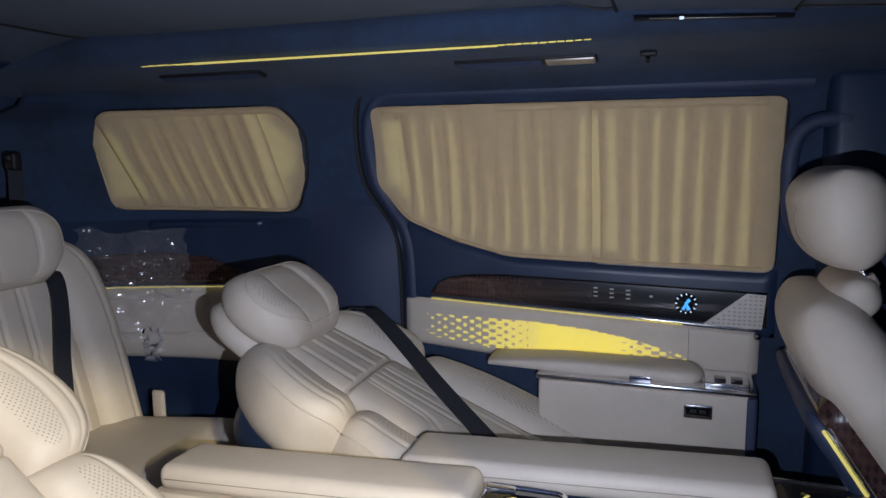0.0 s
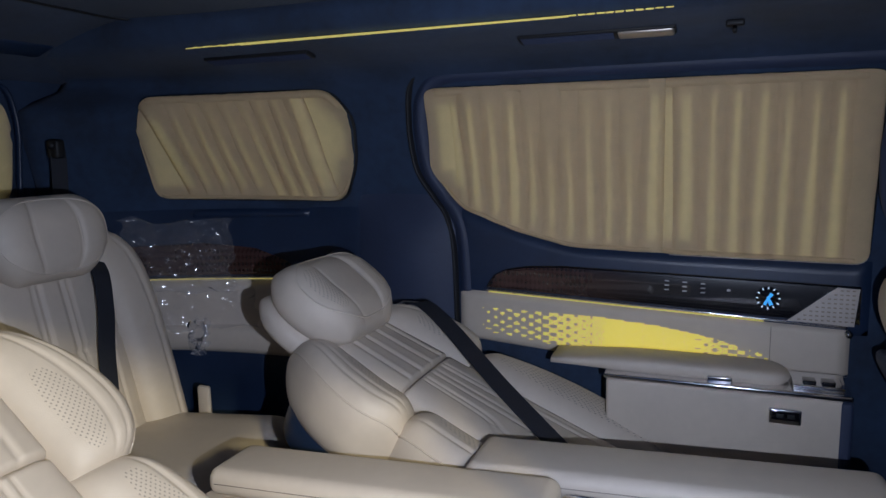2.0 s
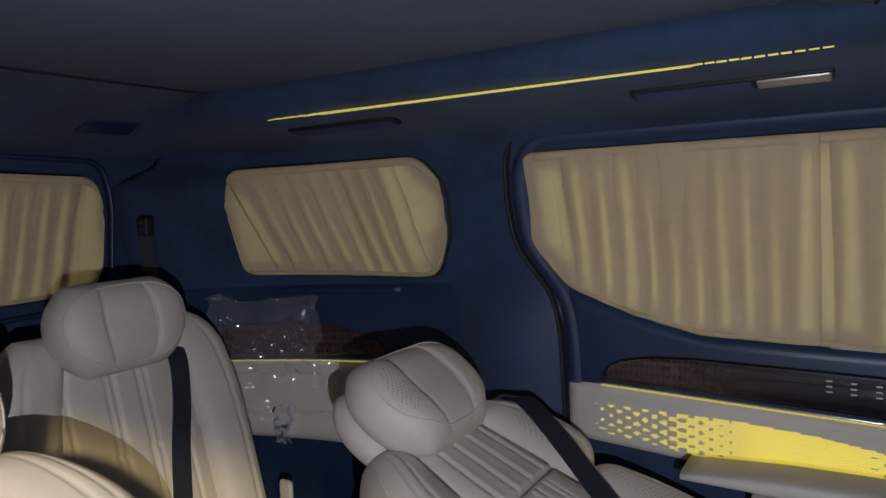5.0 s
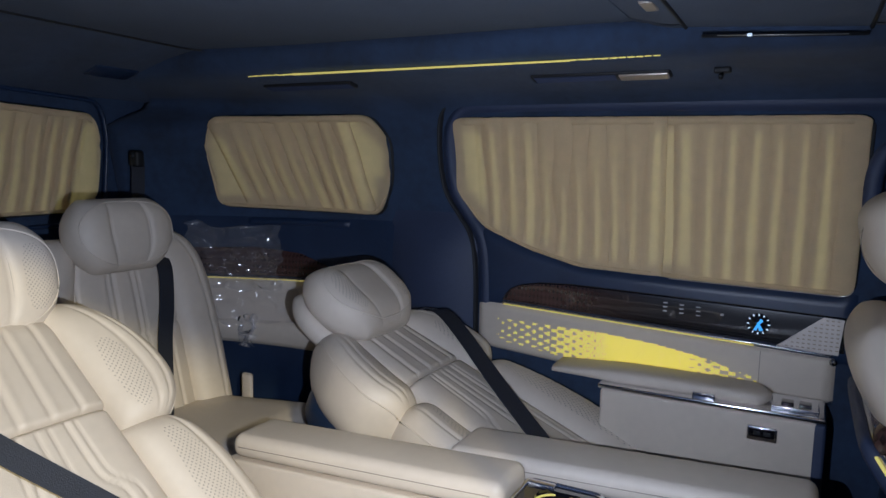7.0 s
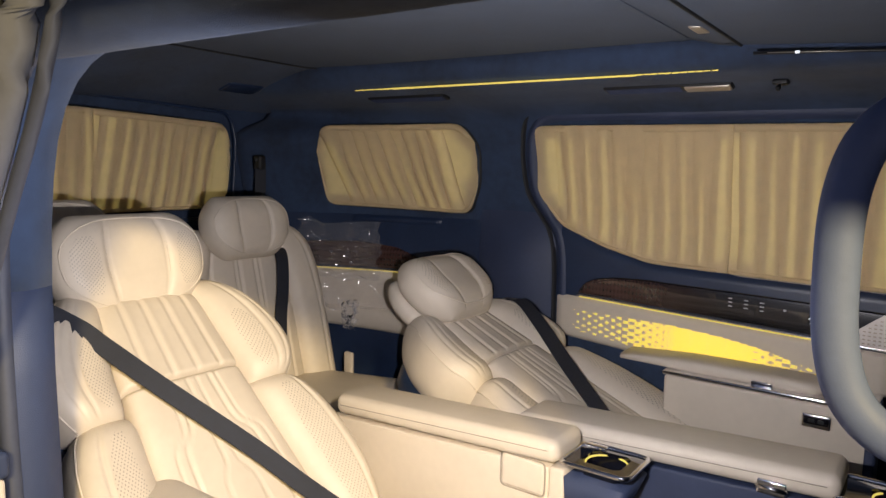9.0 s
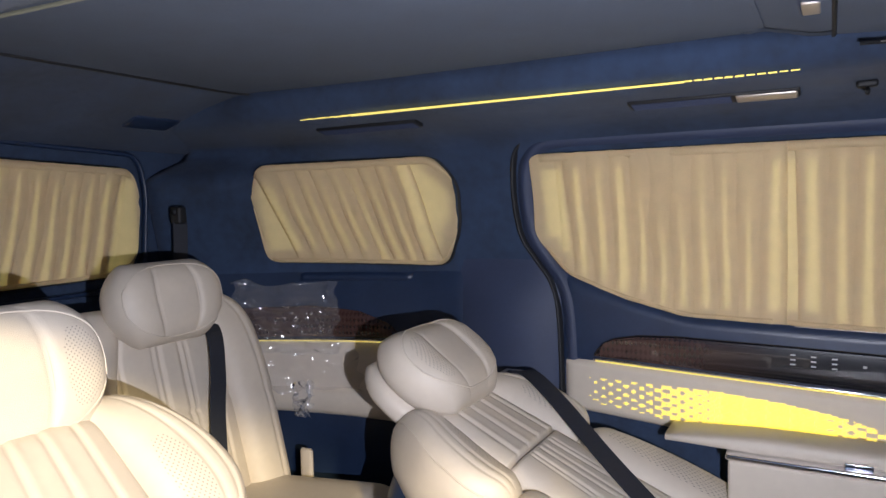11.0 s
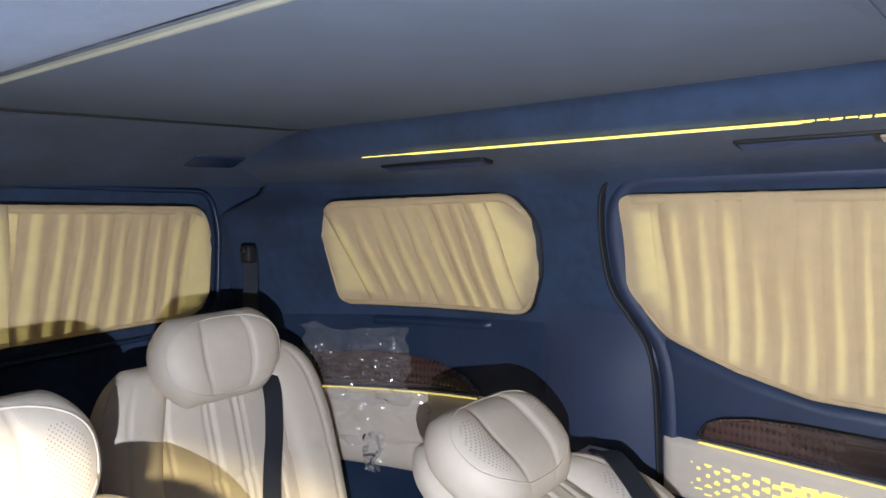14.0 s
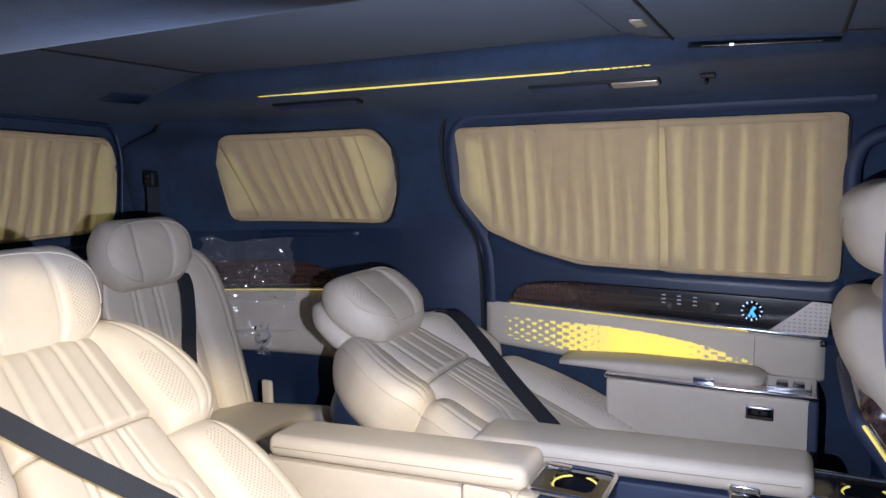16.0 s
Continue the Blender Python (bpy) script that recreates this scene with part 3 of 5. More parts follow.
def grab_handle(m, label, material):
    h = thing("grab_handle", (0, 0, 0), label, "handle", "pillar handles", m=m)
    loop = spline([(0.065, 0, 0.135), (0.02, 0.0, 0.130), (-0.012, 0.0, 0.105), (-0.026, 0.0, 0.06), (-0.028, 0.0, 0.0), (-0.024, 0.0, -0.06), (-0.010, 0.0, -0.105), (0.02, 0.0, -0.132), (0.065, 0.0, -0.140)], 6)
    part("grip", tube(loop, 0.0175, 16, flat=0.85, side=(0, 1, 0)), material, h)
    part("mount", shade(box(0.055, 0.095, -0.016, 0.016, 0.118, 0.152, 0.012)), material, h)
    part("mount", shade(box(0.055, 0.095, -0.016, 0.016, -0.157, -0.123, 0.012)), material, h)
    st = [Vector((p.x - 0.012, 0.0125, p.z * 1.02)) for p in loop]
    part("stitching", tube(st, 0.0012, 5, side=(0, 1, 0)), SEALM, h, "pale stitched seam")
    return h


grab_handle(pose(-0.022, 0.385, 1.415), "blue leather grab handle on the centre pillar by the door, paled as if lit", LITHIDE)
grab_handle(pose(0.018, 1.655, 1.43), "dark blue leather grab handle beside the curtained window", NAVYL)
fp = part("wall_north_pillar", shade(box(0.06, 0.26, 1.64, 1.73, 0.42, 1.68, 0.03, 4)), NAVY)
tagged(fp, "dark blue far centre pillar trim", "pillar", kind="structure")


# sliding door pushed back along the outside
def lerp_down(pts):
    """x of the door's leading edge at a height."""
    def f(z):
        for (z0, x0), (z1, x1) in zip(pts, pts[1:]):
            if z <= z1:
                return x0 + (x1 - x0) * max(0.0, z - z0) / (z1 - z0)
        return pts[-1][1]
    return f


def sliding_door():
    d = thing("sliding_door", (-1.4, 0.02, 0.3), "opened sliding door slid back along the van body", "door")
    edge = [(-0.60, 1.66), (-0.625, 1.62), (-0.668, 1.533), (-0.732, 1.439), (-0.83, 1.29), (-0.92, 1.15), (-0.965, 1.09), (-0.985, 1.02), (-0.99, 0.80), (-0.98, 0.40)]
    part("leading_edge", tube(spline([(x, 0.025, z) for x, z in edge], 5), 0.017, 10), EDGE, d, "grey-blue painted door edge")
    part("rubber_seal", tube(spline([(x + 0.020, 0.045, z) for x, z in edge], 5), 0.007, 8), SEALM, d)
    part("window_frame", tube(spline([(x - 0.030, 0.018, z) for x, z in edge[:7]], 5), 0.014, 8), BLACK, d, "black window edge")
    fr = [(x - 0.03, z) for x, z in edge[:7]] + [(-2.2, 1.09), (-2.2, 1.66)]
    bm = bmesh.new()
    vs = [bm.verts.new((x, 0.012, z)) for x, z in fr]
    bm.faces.new(vs)
    part("pane", bm, PRIVACY, d, "grey glass under wrinkled protective film")
    verts, faces = [], []
    line = lerp_down([(z, x) for x, z in reversed(edge[:7])])
    for i in range(61):
        z = 1.10 + 0.515 * i / 60
        for j in range(91):
            x = line(z) - 0.055 - 0.75 * j / 90
            q = Vector((x * 11 + z * 7, z * 5 - x * 2, 4))
            f = abs(noise.noise(q)) * 0.008 + abs(noise.noise(q * 2.6)) * 0.006 + abs(noise.noise(Vector((x * 34 + z * 20, z * 5, 9)))) * 0.006
            verts.append((x, 0.006 - f, z))
    for i in range(60):
        for j in range(90):
            a = i * 91 + j
            if noise.noise(Vector((verts[a][0] * 3, verts[a][2] * 3, 2))) + 1.1 - 1.5 * (verts[a][2] - 1.10) > 0.10:
                faces.append((a, a + 1, a + 92, a + 91))
    part("protective_film", smooth_mesh("film", verts, faces), MILKY, d, "crumpled white protective film")
    part("roof_edge", shade(box(-2.2, -0.60, -0.01, 0.03, 1.628, 1.668, 0.01)), PAINT, d)
    part("outer_panel", shade(box(-2.2, -0.985, -0.02, 0.03, 0.33, 1.085, 0.012, 3)), PAINT, d)
    part("waist_strip", shade(box(-2.2, -0.96, -0.028, 0.0, 1.075, 1.10, 0.006)), CHROME, d, "bright waist strip")
    part("inner_trim", shade(box(-0.945, -0.875, 0.055, 0.095, 0.45, 1.10, 0.006)), LEATHER, d, "cream inner trim edge")
    part("trim_cap", shade(box(-0.955, -0.872, 0.050, 0.10, 1.10, 1.135, 0.008)), NAVYL, d)
    for o in d.children:
        o.matrix_parent_inverse = d.matrix_world.inverted()
    return d


sliding_door()


# ---- seats ----
def frame_matrix(origin, v, u=(0, 1, 0)):
    """Axes of a pad: u across, v along, w out of its face (v turned towards the front)."""
    v, u = Vector(v).normalized(), Vector(u).normalized()
    w = u.cross(v).normalized()
    m = Matrix((u, v, w)).transposed().to_4x4()
    m.translation = Vector(origin)
    return m


def pad(length, half, front, thick, nu=40, nv=44, power=3.2, ends=(0.06, 0.06), back=1.0, vpow=2.4, mid=None):
    """A stuffed pad. half(t): half width along it; front(u, t): relief of its face in metres, u from -1 to 1."""
    rings = []
    for i in range(nv + 1):
        t = i / nv
        t = 0.5 - 0.5 * math.cos(math.pi * t)
        v = length * t
        e0, e1 = min(1.0, v / ends[0]), min(1.0, (length - v) / ends[1])
        e = (1 - (1 - e0) ** vpow) ** (1 / vpow) * (1 - (1 - e1) ** vpow) ** (1 / vpow)
        e = max(e, 0.04)
        h = half(t) * (0.80 + 0.20 * e)
        c = mid(t) if mid else 0.0
        ring = []
        for s in range(nu):
            a = math.pi * s / nu
            u = -math.cos(a)
            r = max(0.0, 1 - abs(u) ** power) ** (1 / power)
            ring.append((c + u * h, v, (thick * 0.5 * r + front(u, t) * r) * e))
        for s in range(nu // 2):
            a = math.pi * s / (nu // 2)
            u = math.cos(a)
            r = max(0.0, 1 - abs(u) ** power) ** (1 / power)
            ring.append((c + u * h, v, -thick * 0.5 * back * r * e))
        rings.append(ring)
    return loft(rings)


def groove(d, width=0.012):
    return math.exp(-(d / width) ** 2)


def pad_face(length, half, front, thick, power, ends, vpow=2.4, mid=None, lift=None, back=1.0):
    """The skin of a stuffed pad as a function of u (-1 to 1 across), t (0 to 1 along) and the side."""
    def at(u, t, side=1, off=0.0):
        v = length * t
        e0, e1 = min(1.0, v / ends[0]), min(1.0, (length - v) / ends[1])
        e = max(0.04, (1 - (1 - e0) ** vpow) ** (1 / vpow) * (1 - (1 - e1) ** vpow) ** (1 / vpow))
        r = max(0.0, 1 - abs(u) ** power) ** (1 / power)
        w = (thick * 0.5 * r + front(u, t) * r) * e + off if side > 0 else -thick * 0.5 * back * r * e
        return Vector(((mid(t) if mid else 0.0) + u * half(t) * (0.80 + 0.20 * e), v, w + (lift(u, t) if lift else 0.0)))
    return at


def skin(at, m, nu=40, nv=44):
    """The closed mesh of a pad_face."""
    rings = []
    for i in range(nv + 1):
        t = 0.5 - 0.5 * math.cos(math.pi * i / nv)
        rings.append([m @ at(-math.cos(math.pi * k / nu), t) for k in range(nu)] + [m @ at(math.cos(2 * math.pi * k / nu), t, -1) for k in range(nu // 2)])
    return smooth_mesh("pad", *loft(rings))


def patch(at, m, u0, u1, t0, t1, off=0.0018, n=30, nv=34):
    """A thin round-cornered leather patch on a pad."""
    verts, faces = [], []
    for i in range(n + 1):
        for j in range(nv + 1):
            a, b = 2 * i / n - 1, 2 * j / nv - 1
            ca, cb = a * math.sqrt(1 - b ** 4 / 2), b * math.sqrt(1 - a ** 4 / 2)
            k = (t0 + t1) / 2 + cb * (t1 - t0) / 2
            lo, hi = (u0(k), u1(k)) if callable(u0) else (u0, u1)
            verts.append(m @ at((lo + hi) / 2 + ca * (hi - lo) / 2, k, 1, off))
    for i in range(n):
        for j in range(nv):
            a = i * (nv + 1) + j
            faces.append((a, a + nv + 1, a + nv + 2, a + 1))
    return smooth_mesh("patch", verts, faces)


def mix_curve(pts):
    """A smooth curve through (t, value) pairs."""
    sp_ = spline([(a, b, 0) for a, b in pts], 10)
    def f(t):
        for p, q in zip(sp_, sp_[1:]):
            if t <= q.x:
                return p.y + (q.y - p.y) * max(0.0, t - p.x) / max(1e-6, q.x - p.x)
        return sp_[-1].y
    return f


def flute_relief(u, t):
    """Five soft upright flutes that die out under the headrest."""
    k = (u + 1) * 2.5
    d = (k - round(k)) / 2.5
    fade = min(1.0, t / 0.05) * min(1.0, (1 - t) / 0.18)
    return (-0.0030 * groove(d, 0.042) + 0.0012 * groove(d - 0.08, 0.06)) * fade


def fork_relief(u, t):
    """Seams that run down from the cross seam, step outwards and run on."""
    a = abs(u)
    step = 1 / (1 + math.exp(-(0.70 - t) * 60))
    z = -0.0042 * groove(a - 0.30 - 0.20 * step - 0.10 * (1 - t), 0.028)
    z -= 0.0030 * groove(a - 0.42 - 0.24 * step - 0.10 * (1 - t), 0.022)
    z -= 0.0028 * groove(a - 0.08 - 0.14 / (1 + math.exp(-(0.52 - t) * 60)), 0.024)
    return z * min(1.0, (1 - t) / 0.04)


def seat_back(s, m, length, half_w, thick):
    """Fluted upper panel, forked lower panel, two shoulder wings and two side bolsters, each a stuffed pad."""
    k = half_w / 0.285
    cross = length - 0.225
    low = pad_face(cross + 0.012, lambda t: k * (0.175 - 0.045 * t), fork_relief, thick, 6.0, (0.05, 0.018))
    part("lower_backrest", skin(low, m, 120, 90), LEATHER, s)
    mu = m @ Matrix.Translation((0, cross, 0))
    up = pad_face(0.235, lambda t: k * (0.136 - 0.020 * t), flute_relief, thick, 6.0, (0.018, 0.07))
    part("upper_backrest", skin(up, mu, 120, 60), LEATHER, s)
    for sg in (-1, 1):
        mw = m @ Matrix.Translation((0, cross - 0.055, 0.010))
        wl = 0.300
        uo, ui = mix_curve([(0, 0.236), (0.12, 0.262), (0.30, 0.278), (0.55, 0.262), (0.80, 0.215), (1.0, 0.165)]), mix_curve([(0, 0.138), (0.4, 0.122), (1.0, 0.085)])
        hw, md = (lambda t: k * (uo(t) - ui(t)) / 2), (lambda t, sg=sg: sg * k * (uo(t) + ui(t)) / 2)
        lw = lambda u, t, sg=sg: 0.030 * max(0.0, (u * sg + 1) / 2) ** 1.2 * math.sin(math.pi * min(1.0, 0.25 + 0.6 * t))
        wr = lambda u, t, sg=sg: (-0.0036 * groove(u * sg - 0.18, 0.05) - 0.0032 * groove(u * sg - 0.52, 0.045)) * min(1.0, t / 0.12) * min(1.0, (1 - t) / 0.25)
        wing = pad_face(wl, hw, wr, thick * 0.98, 2.7, (0.055, 0.11), mid=md, lift=lw)
        w_ = part("shoulder_wing", skin(wing, mw, 56, 44), LEATHER, s)
        part("piping", tube([mw @ wing(sg * 0.93, 0.03 + 0.94 * i / 40) for i in range(41)], 0.0021, 6), LEATHER, w_)
        a, b = sorted((sg * -0.58, sg * 0.06))
        part("perforated_patch", patch(wing, mw, a, b, 0.10, 0.60), PERFORATED, w_, "perforated leather patch")
        mb = m @ Matrix.Translation((0, 0, 0.012))
        bl = cross - 0.032
        bo, bi = mix_curve([(0, 0.262), (0.35, 0.292), (0.7, 0.284), (0.9, 0.258), (1.0, 0.226)]), mix_curve([(0, 0.165), (0.6, 0.140), (1.0, 0.126)])
        hb, mdb = (lambda t: k * (bo(t) - bi(t)) / 2), (lambda t, sg=sg: sg * k * (bo(t) + bi(t)) / 2)
        lb = lambda u, t, sg=sg: 0.036 * max(0.0, (u * sg + 1) / 2) ** 1.2 * math.sin(math.pi * (0.10 + 0.84 * t))
        br = lambda u, t, sg=sg: -0.0050 * groove(u * sg - 0.42, 0.05) * min(1.0, (1 - t) / 0.15)
        bolster = pad_face(bl, hb, br, thick * 0.96, 2.7, (0.08, 0.065), mid=mdb, lift=lb)
        b_ = part("side_bolster", skin(bolster, mb, 56, 60), LEATHER, s)
        part("piping", tube([mb @ bolster(sg * 0.93, 0.03 + 0.94 * i / 40) for i in range(41)], 0.0021, 6), LEATHER, b_)
        a, b = sorted((sg * -0.45, sg * 0.34))
        part("perforated_patch", patch(bolster, mb, a, b, 0.10, 0.90, nv=60), PERFORATED, b_, "perforated leather patch")


def bench_relief(u, t):
    """Upright seams of a bench back with a cross seam."""
    a = abs(u)
    z = -0.0060 * groove(a - 0.16, 0.026) - 0.0045 * groove(a - 0.25, 0.020)
    z -= 0.0055 * groove(a - 0.66 - 0.06 * (t > 0.5), 0.022)
    z -= 0.0040 * groove(a - 0.92 + 0.9 * (t - 0.60), 0.026) * (t > 0.60)
    return z * min(1.0, (1 - t) / 0.12) - 0.0060 * groove((t - 0.52 - 0.05 * a) * 0.75, 0.009)


def bench_back(s, m, length, half_w, thick):
    """Middle panel and two long side bolsters of a bench seat."""
    core = pad_face(length, lambda t: half_w * 0.64 * (1.0 - 0.10 * max(0, t - 0.75) / 0.25), bench_relief, thick, 4.5, (0.06, 0.07))
    part("backrest", skin(core, m, 110, 100), LEATHER, s)
    for sg in (-1, 1):
        mb = m @ Matrix.Translation((0, 0, 0.018))
        bo, bi = mix_curve([(0, 0.99), (0.55, 1.0), (0.80, 0.95), (0.92, 0.86), (1.0, 0.72)]), mix_curve([(0, 0.56), (0.6, 0.52), (1.0, 0.30)])
        hb, md = (lambda t: half_w * (bo(t) - bi(t)) / 2), (lambda t, sg=sg: sg * half_w * (bo(t) + bi(t)) / 2)
        lb = lambda u, t, sg=sg: 0.022 * max(0.0, (u * sg + 1) / 2) ** 1.3
        br = lambda u, t, sg=sg: -0.0045 * groove(u * sg - 0.35, 0.06) * min(1.0, (1 - t) / 0.1) - 0.0055 * groove((t - 0.56 + 0.06 * u * sg) * 0.75, 0.010)
        bolster = pad_face(length, hb, br, thick * 1.04, 2.6, (0.05, 0.13), mid=md, lift=lb)
        b_ = part("side_bolster", skin(bolster, mb, 44, 60), LEATHER, s)
        part("piping", tube([mb @ bolster(sg * 0.93, 0.03 + 0.94 * i / 40) for i in range(41)], 0.0018, 6), LEATHER, b_)


def head_relief(u, t):
    a = abs(u)
    z = 0.026 * max(0.0, (a - 0.38) / 0.6) ** 0.9
    z -= 0.0055 * groove(a - 0.40, 0.020)
    z -= 0.004 * math.cos(math.pi * (t - 0.5)) * (a < 0.4)
    return z


def to_mesh(name, vf, m):
    vs, fs = vf
    return smooth_mesh(name, [m @ Vector(v) for v in vs], fs)


def headrest_parts(seat, centre, v, width=0.30, height=0.215, thick=0.115, holes=True, shell=False):
    half = lambda t: width / 2 * (0.64 + 0.36 * math.sin(math.pi * (0.04 + 0.84 * t)) ** 0.9)
    v = Vector(v).normalized()
    m = frame_matrix(Vector(centre) - v * height / 2, v)
    face = pad_face(height, half, head_relief, thick, 2.5, (0.085, 0.075), 2.1)
    h = part("headrest", skin(face, m, 80, 44), LEATHER, seat)
    for s in (-1, 1):
        if holes:
            a, b = sorted((s * 0.50, s * 0.84))
            part("perforated_patch", patch(face, m, a, b, 0.22, 0.76), PERFORATED, h, "perforated leather patch")
        part("seam", tube([m @ face(s * 0.40, 0.06 + 0.88 * i / 14) for i in range(15)], 0.0009, 5), SEAM, h)
    rim = []
    for i in range(64):
        a = 2 * math.pi * i / 64
        ca, sa = math.cos(a), math.sin(a)
        rim.append(m @ face(0.92 * math.copysign(abs(ca) ** 0.62, ca), 0.5 + 0.43 * math.copysign(abs(sa) ** 0.62, sa), 1, 0.0004))
    part("piping", tube(rim, 0.0018, 6, closed=True), LEATHER, h)
    if shell:
        rear = pad_face(height * 1.02, lambda t: half(t) * 0.97, lambda u, t: 0.0, thick * 0.72, 2.6, (0.08, 0.07), 2.1)
        part("headrest_shell", skin(rear, m @ Matrix.Translation((0, -height * 0.03, -thick * 0.52)), 60, 36), LEATHER, seat)
    return h


def captain_seat(label, yc, head, head_v, top, back_v, back_len, cushion, half_w=0.255, thick=0.15, head_size=(0.30, 0.215, 0.125)):
    """A reclined captain's chair: back, cushion, shell, base."""
    s = thing("captain_seat", (cushion[0], yc, 0.42), label, "seat", "second-row seats")
    inv = s.matrix_world.inverted()
    half = lambda t: half_w * (1.0 - 0.22 * (max(0.0, t - 0.75) / 0.25) ** 1.5)
    v = Vector(back_v).normalized()
    origin = Vector((top[0], yc, top[1])) - v * back_len
    m = frame_matrix(origin, v)
    m.translation = origin - (m.to_3x3() @ Vector((0, 0, 1))) * thick / 2
    seat_back(s, m, back_len, half_w, thick)
    shell = lambda u, t: 0.0
    ms = m.copy()
    ms.translation = m.translation - (m.to_3x3() @ Vector((0, 0, 1))) * 0.058
    part("shell", to_mesh("shell", pad(back_len * 0.97, lambda t: half(t) * 0.93, shell, thick * 0.85, 32, 30, 4.0), ms), NAVY, s, "dark blue back shell")
    headrest_parts(s, head, head_v, *head_size, shell=True)
    cx, cz, cl, tilt = cushion
    cv = Vector((math.cos(tilt), 0, math.sin(tilt)))
    mc = frame_matrix((cx, yc, cz), cv, (0, -1, 0))
    part("seat", to_mesh("seat", pad(cl, lambda t: half_w * 0.98, lambda u, t: 0.025 * max(0, (abs(u) - 0.55) / 0.45), 0.15, 40, 40, 3.6, (0.07, 0.09)), mc), LEATHER, s)
    part("base", shade(box(cx + 0.06, cx + cl - 0.06, yc - 0.2, yc + 0.2, 0.42, cz - 0.04, 0.02)), NAVY, s)
    for o in s.children:
        o.matrix_parent_inverse = inv
    return s


captain_seat("cream leather captain's seat with fluted back beside the open door", 0.560, (-1.392, 0.553, 1.264), (-0.30, 0, 0.95),
             (-1.340, 1.222), (-0.69, 0, 0.72), 0.68, (-0.99, 0.600, 0.56, 0.10), 0.285, 0.15, (0.345, 0.222, 0.112))
captain_seat("cream leather captain's seat laid far back beside the curtained window", 1.345, (-1.105, 1.335, 1.150), (-0.80, 0, 0.60),
             (-1.085, 1.105), (-0.90, 0, 0.42), 0.86, (-0.58, 0.66, 0.52, 0.12), 0.290, 0.18, (0.315, 0.215, 0.125))


def rear_seat(label, yc, half_w, head_w, with_head=True):
    s = thing("bench_seat", (-1.5, yc, 0.42), label, "seat", "third-row seats")
    inv = s.matrix_world.inverted()
    v = Vector((-0.24, 0, 0.97)).normalized()
    half = lambda t: half_w * (1.0 - 0.30 * max(0.0, t - 0.80) / 0.2)
    m = frame_matrix(Vector((-1.765, yc, 1.275)) - v * 0.60 - Vector((0.07, 0, 0)), v)
    bench_back(s, m, 0.60, half_w, 0.13)
    if with_head:
        headrest_parts(s, (-1.742, yc - 0.010, 1.288), (-0.22, 0, 0.97), head_w, 0.195, 0.125, holes=False)
    mc = frame_matrix((-1.80, yc, 0.705), (1, 0, 0.10), (0, -1, 0))
    part("seat", to_mesh("seat", pad(0.56, lambda t: half_w, lambda u, t: 0.012 * max(0, (abs(u) - 0.55) / 0.45), 0.16, 40, 36, 4.2, (0.05, 0.10)), mc), LEATHER, s)
    part("base", shade(box(-1.75, -1.32, yc - half_w + 0.02, yc + half_w - 0.02, 0.42, 0.66, 0.01)), NAVY, s)
    for o in s.children:
        o.matrix_parent_inverse = inv
    return s


rear_seat("cream leather rear bench seat with headrest by the wrapped side panel", 1.150, 0.292, 0.305)
rear_seat("cream leather rear bench seat with headrest behind the captain's seat", 0.570, 0.285, 0.285)


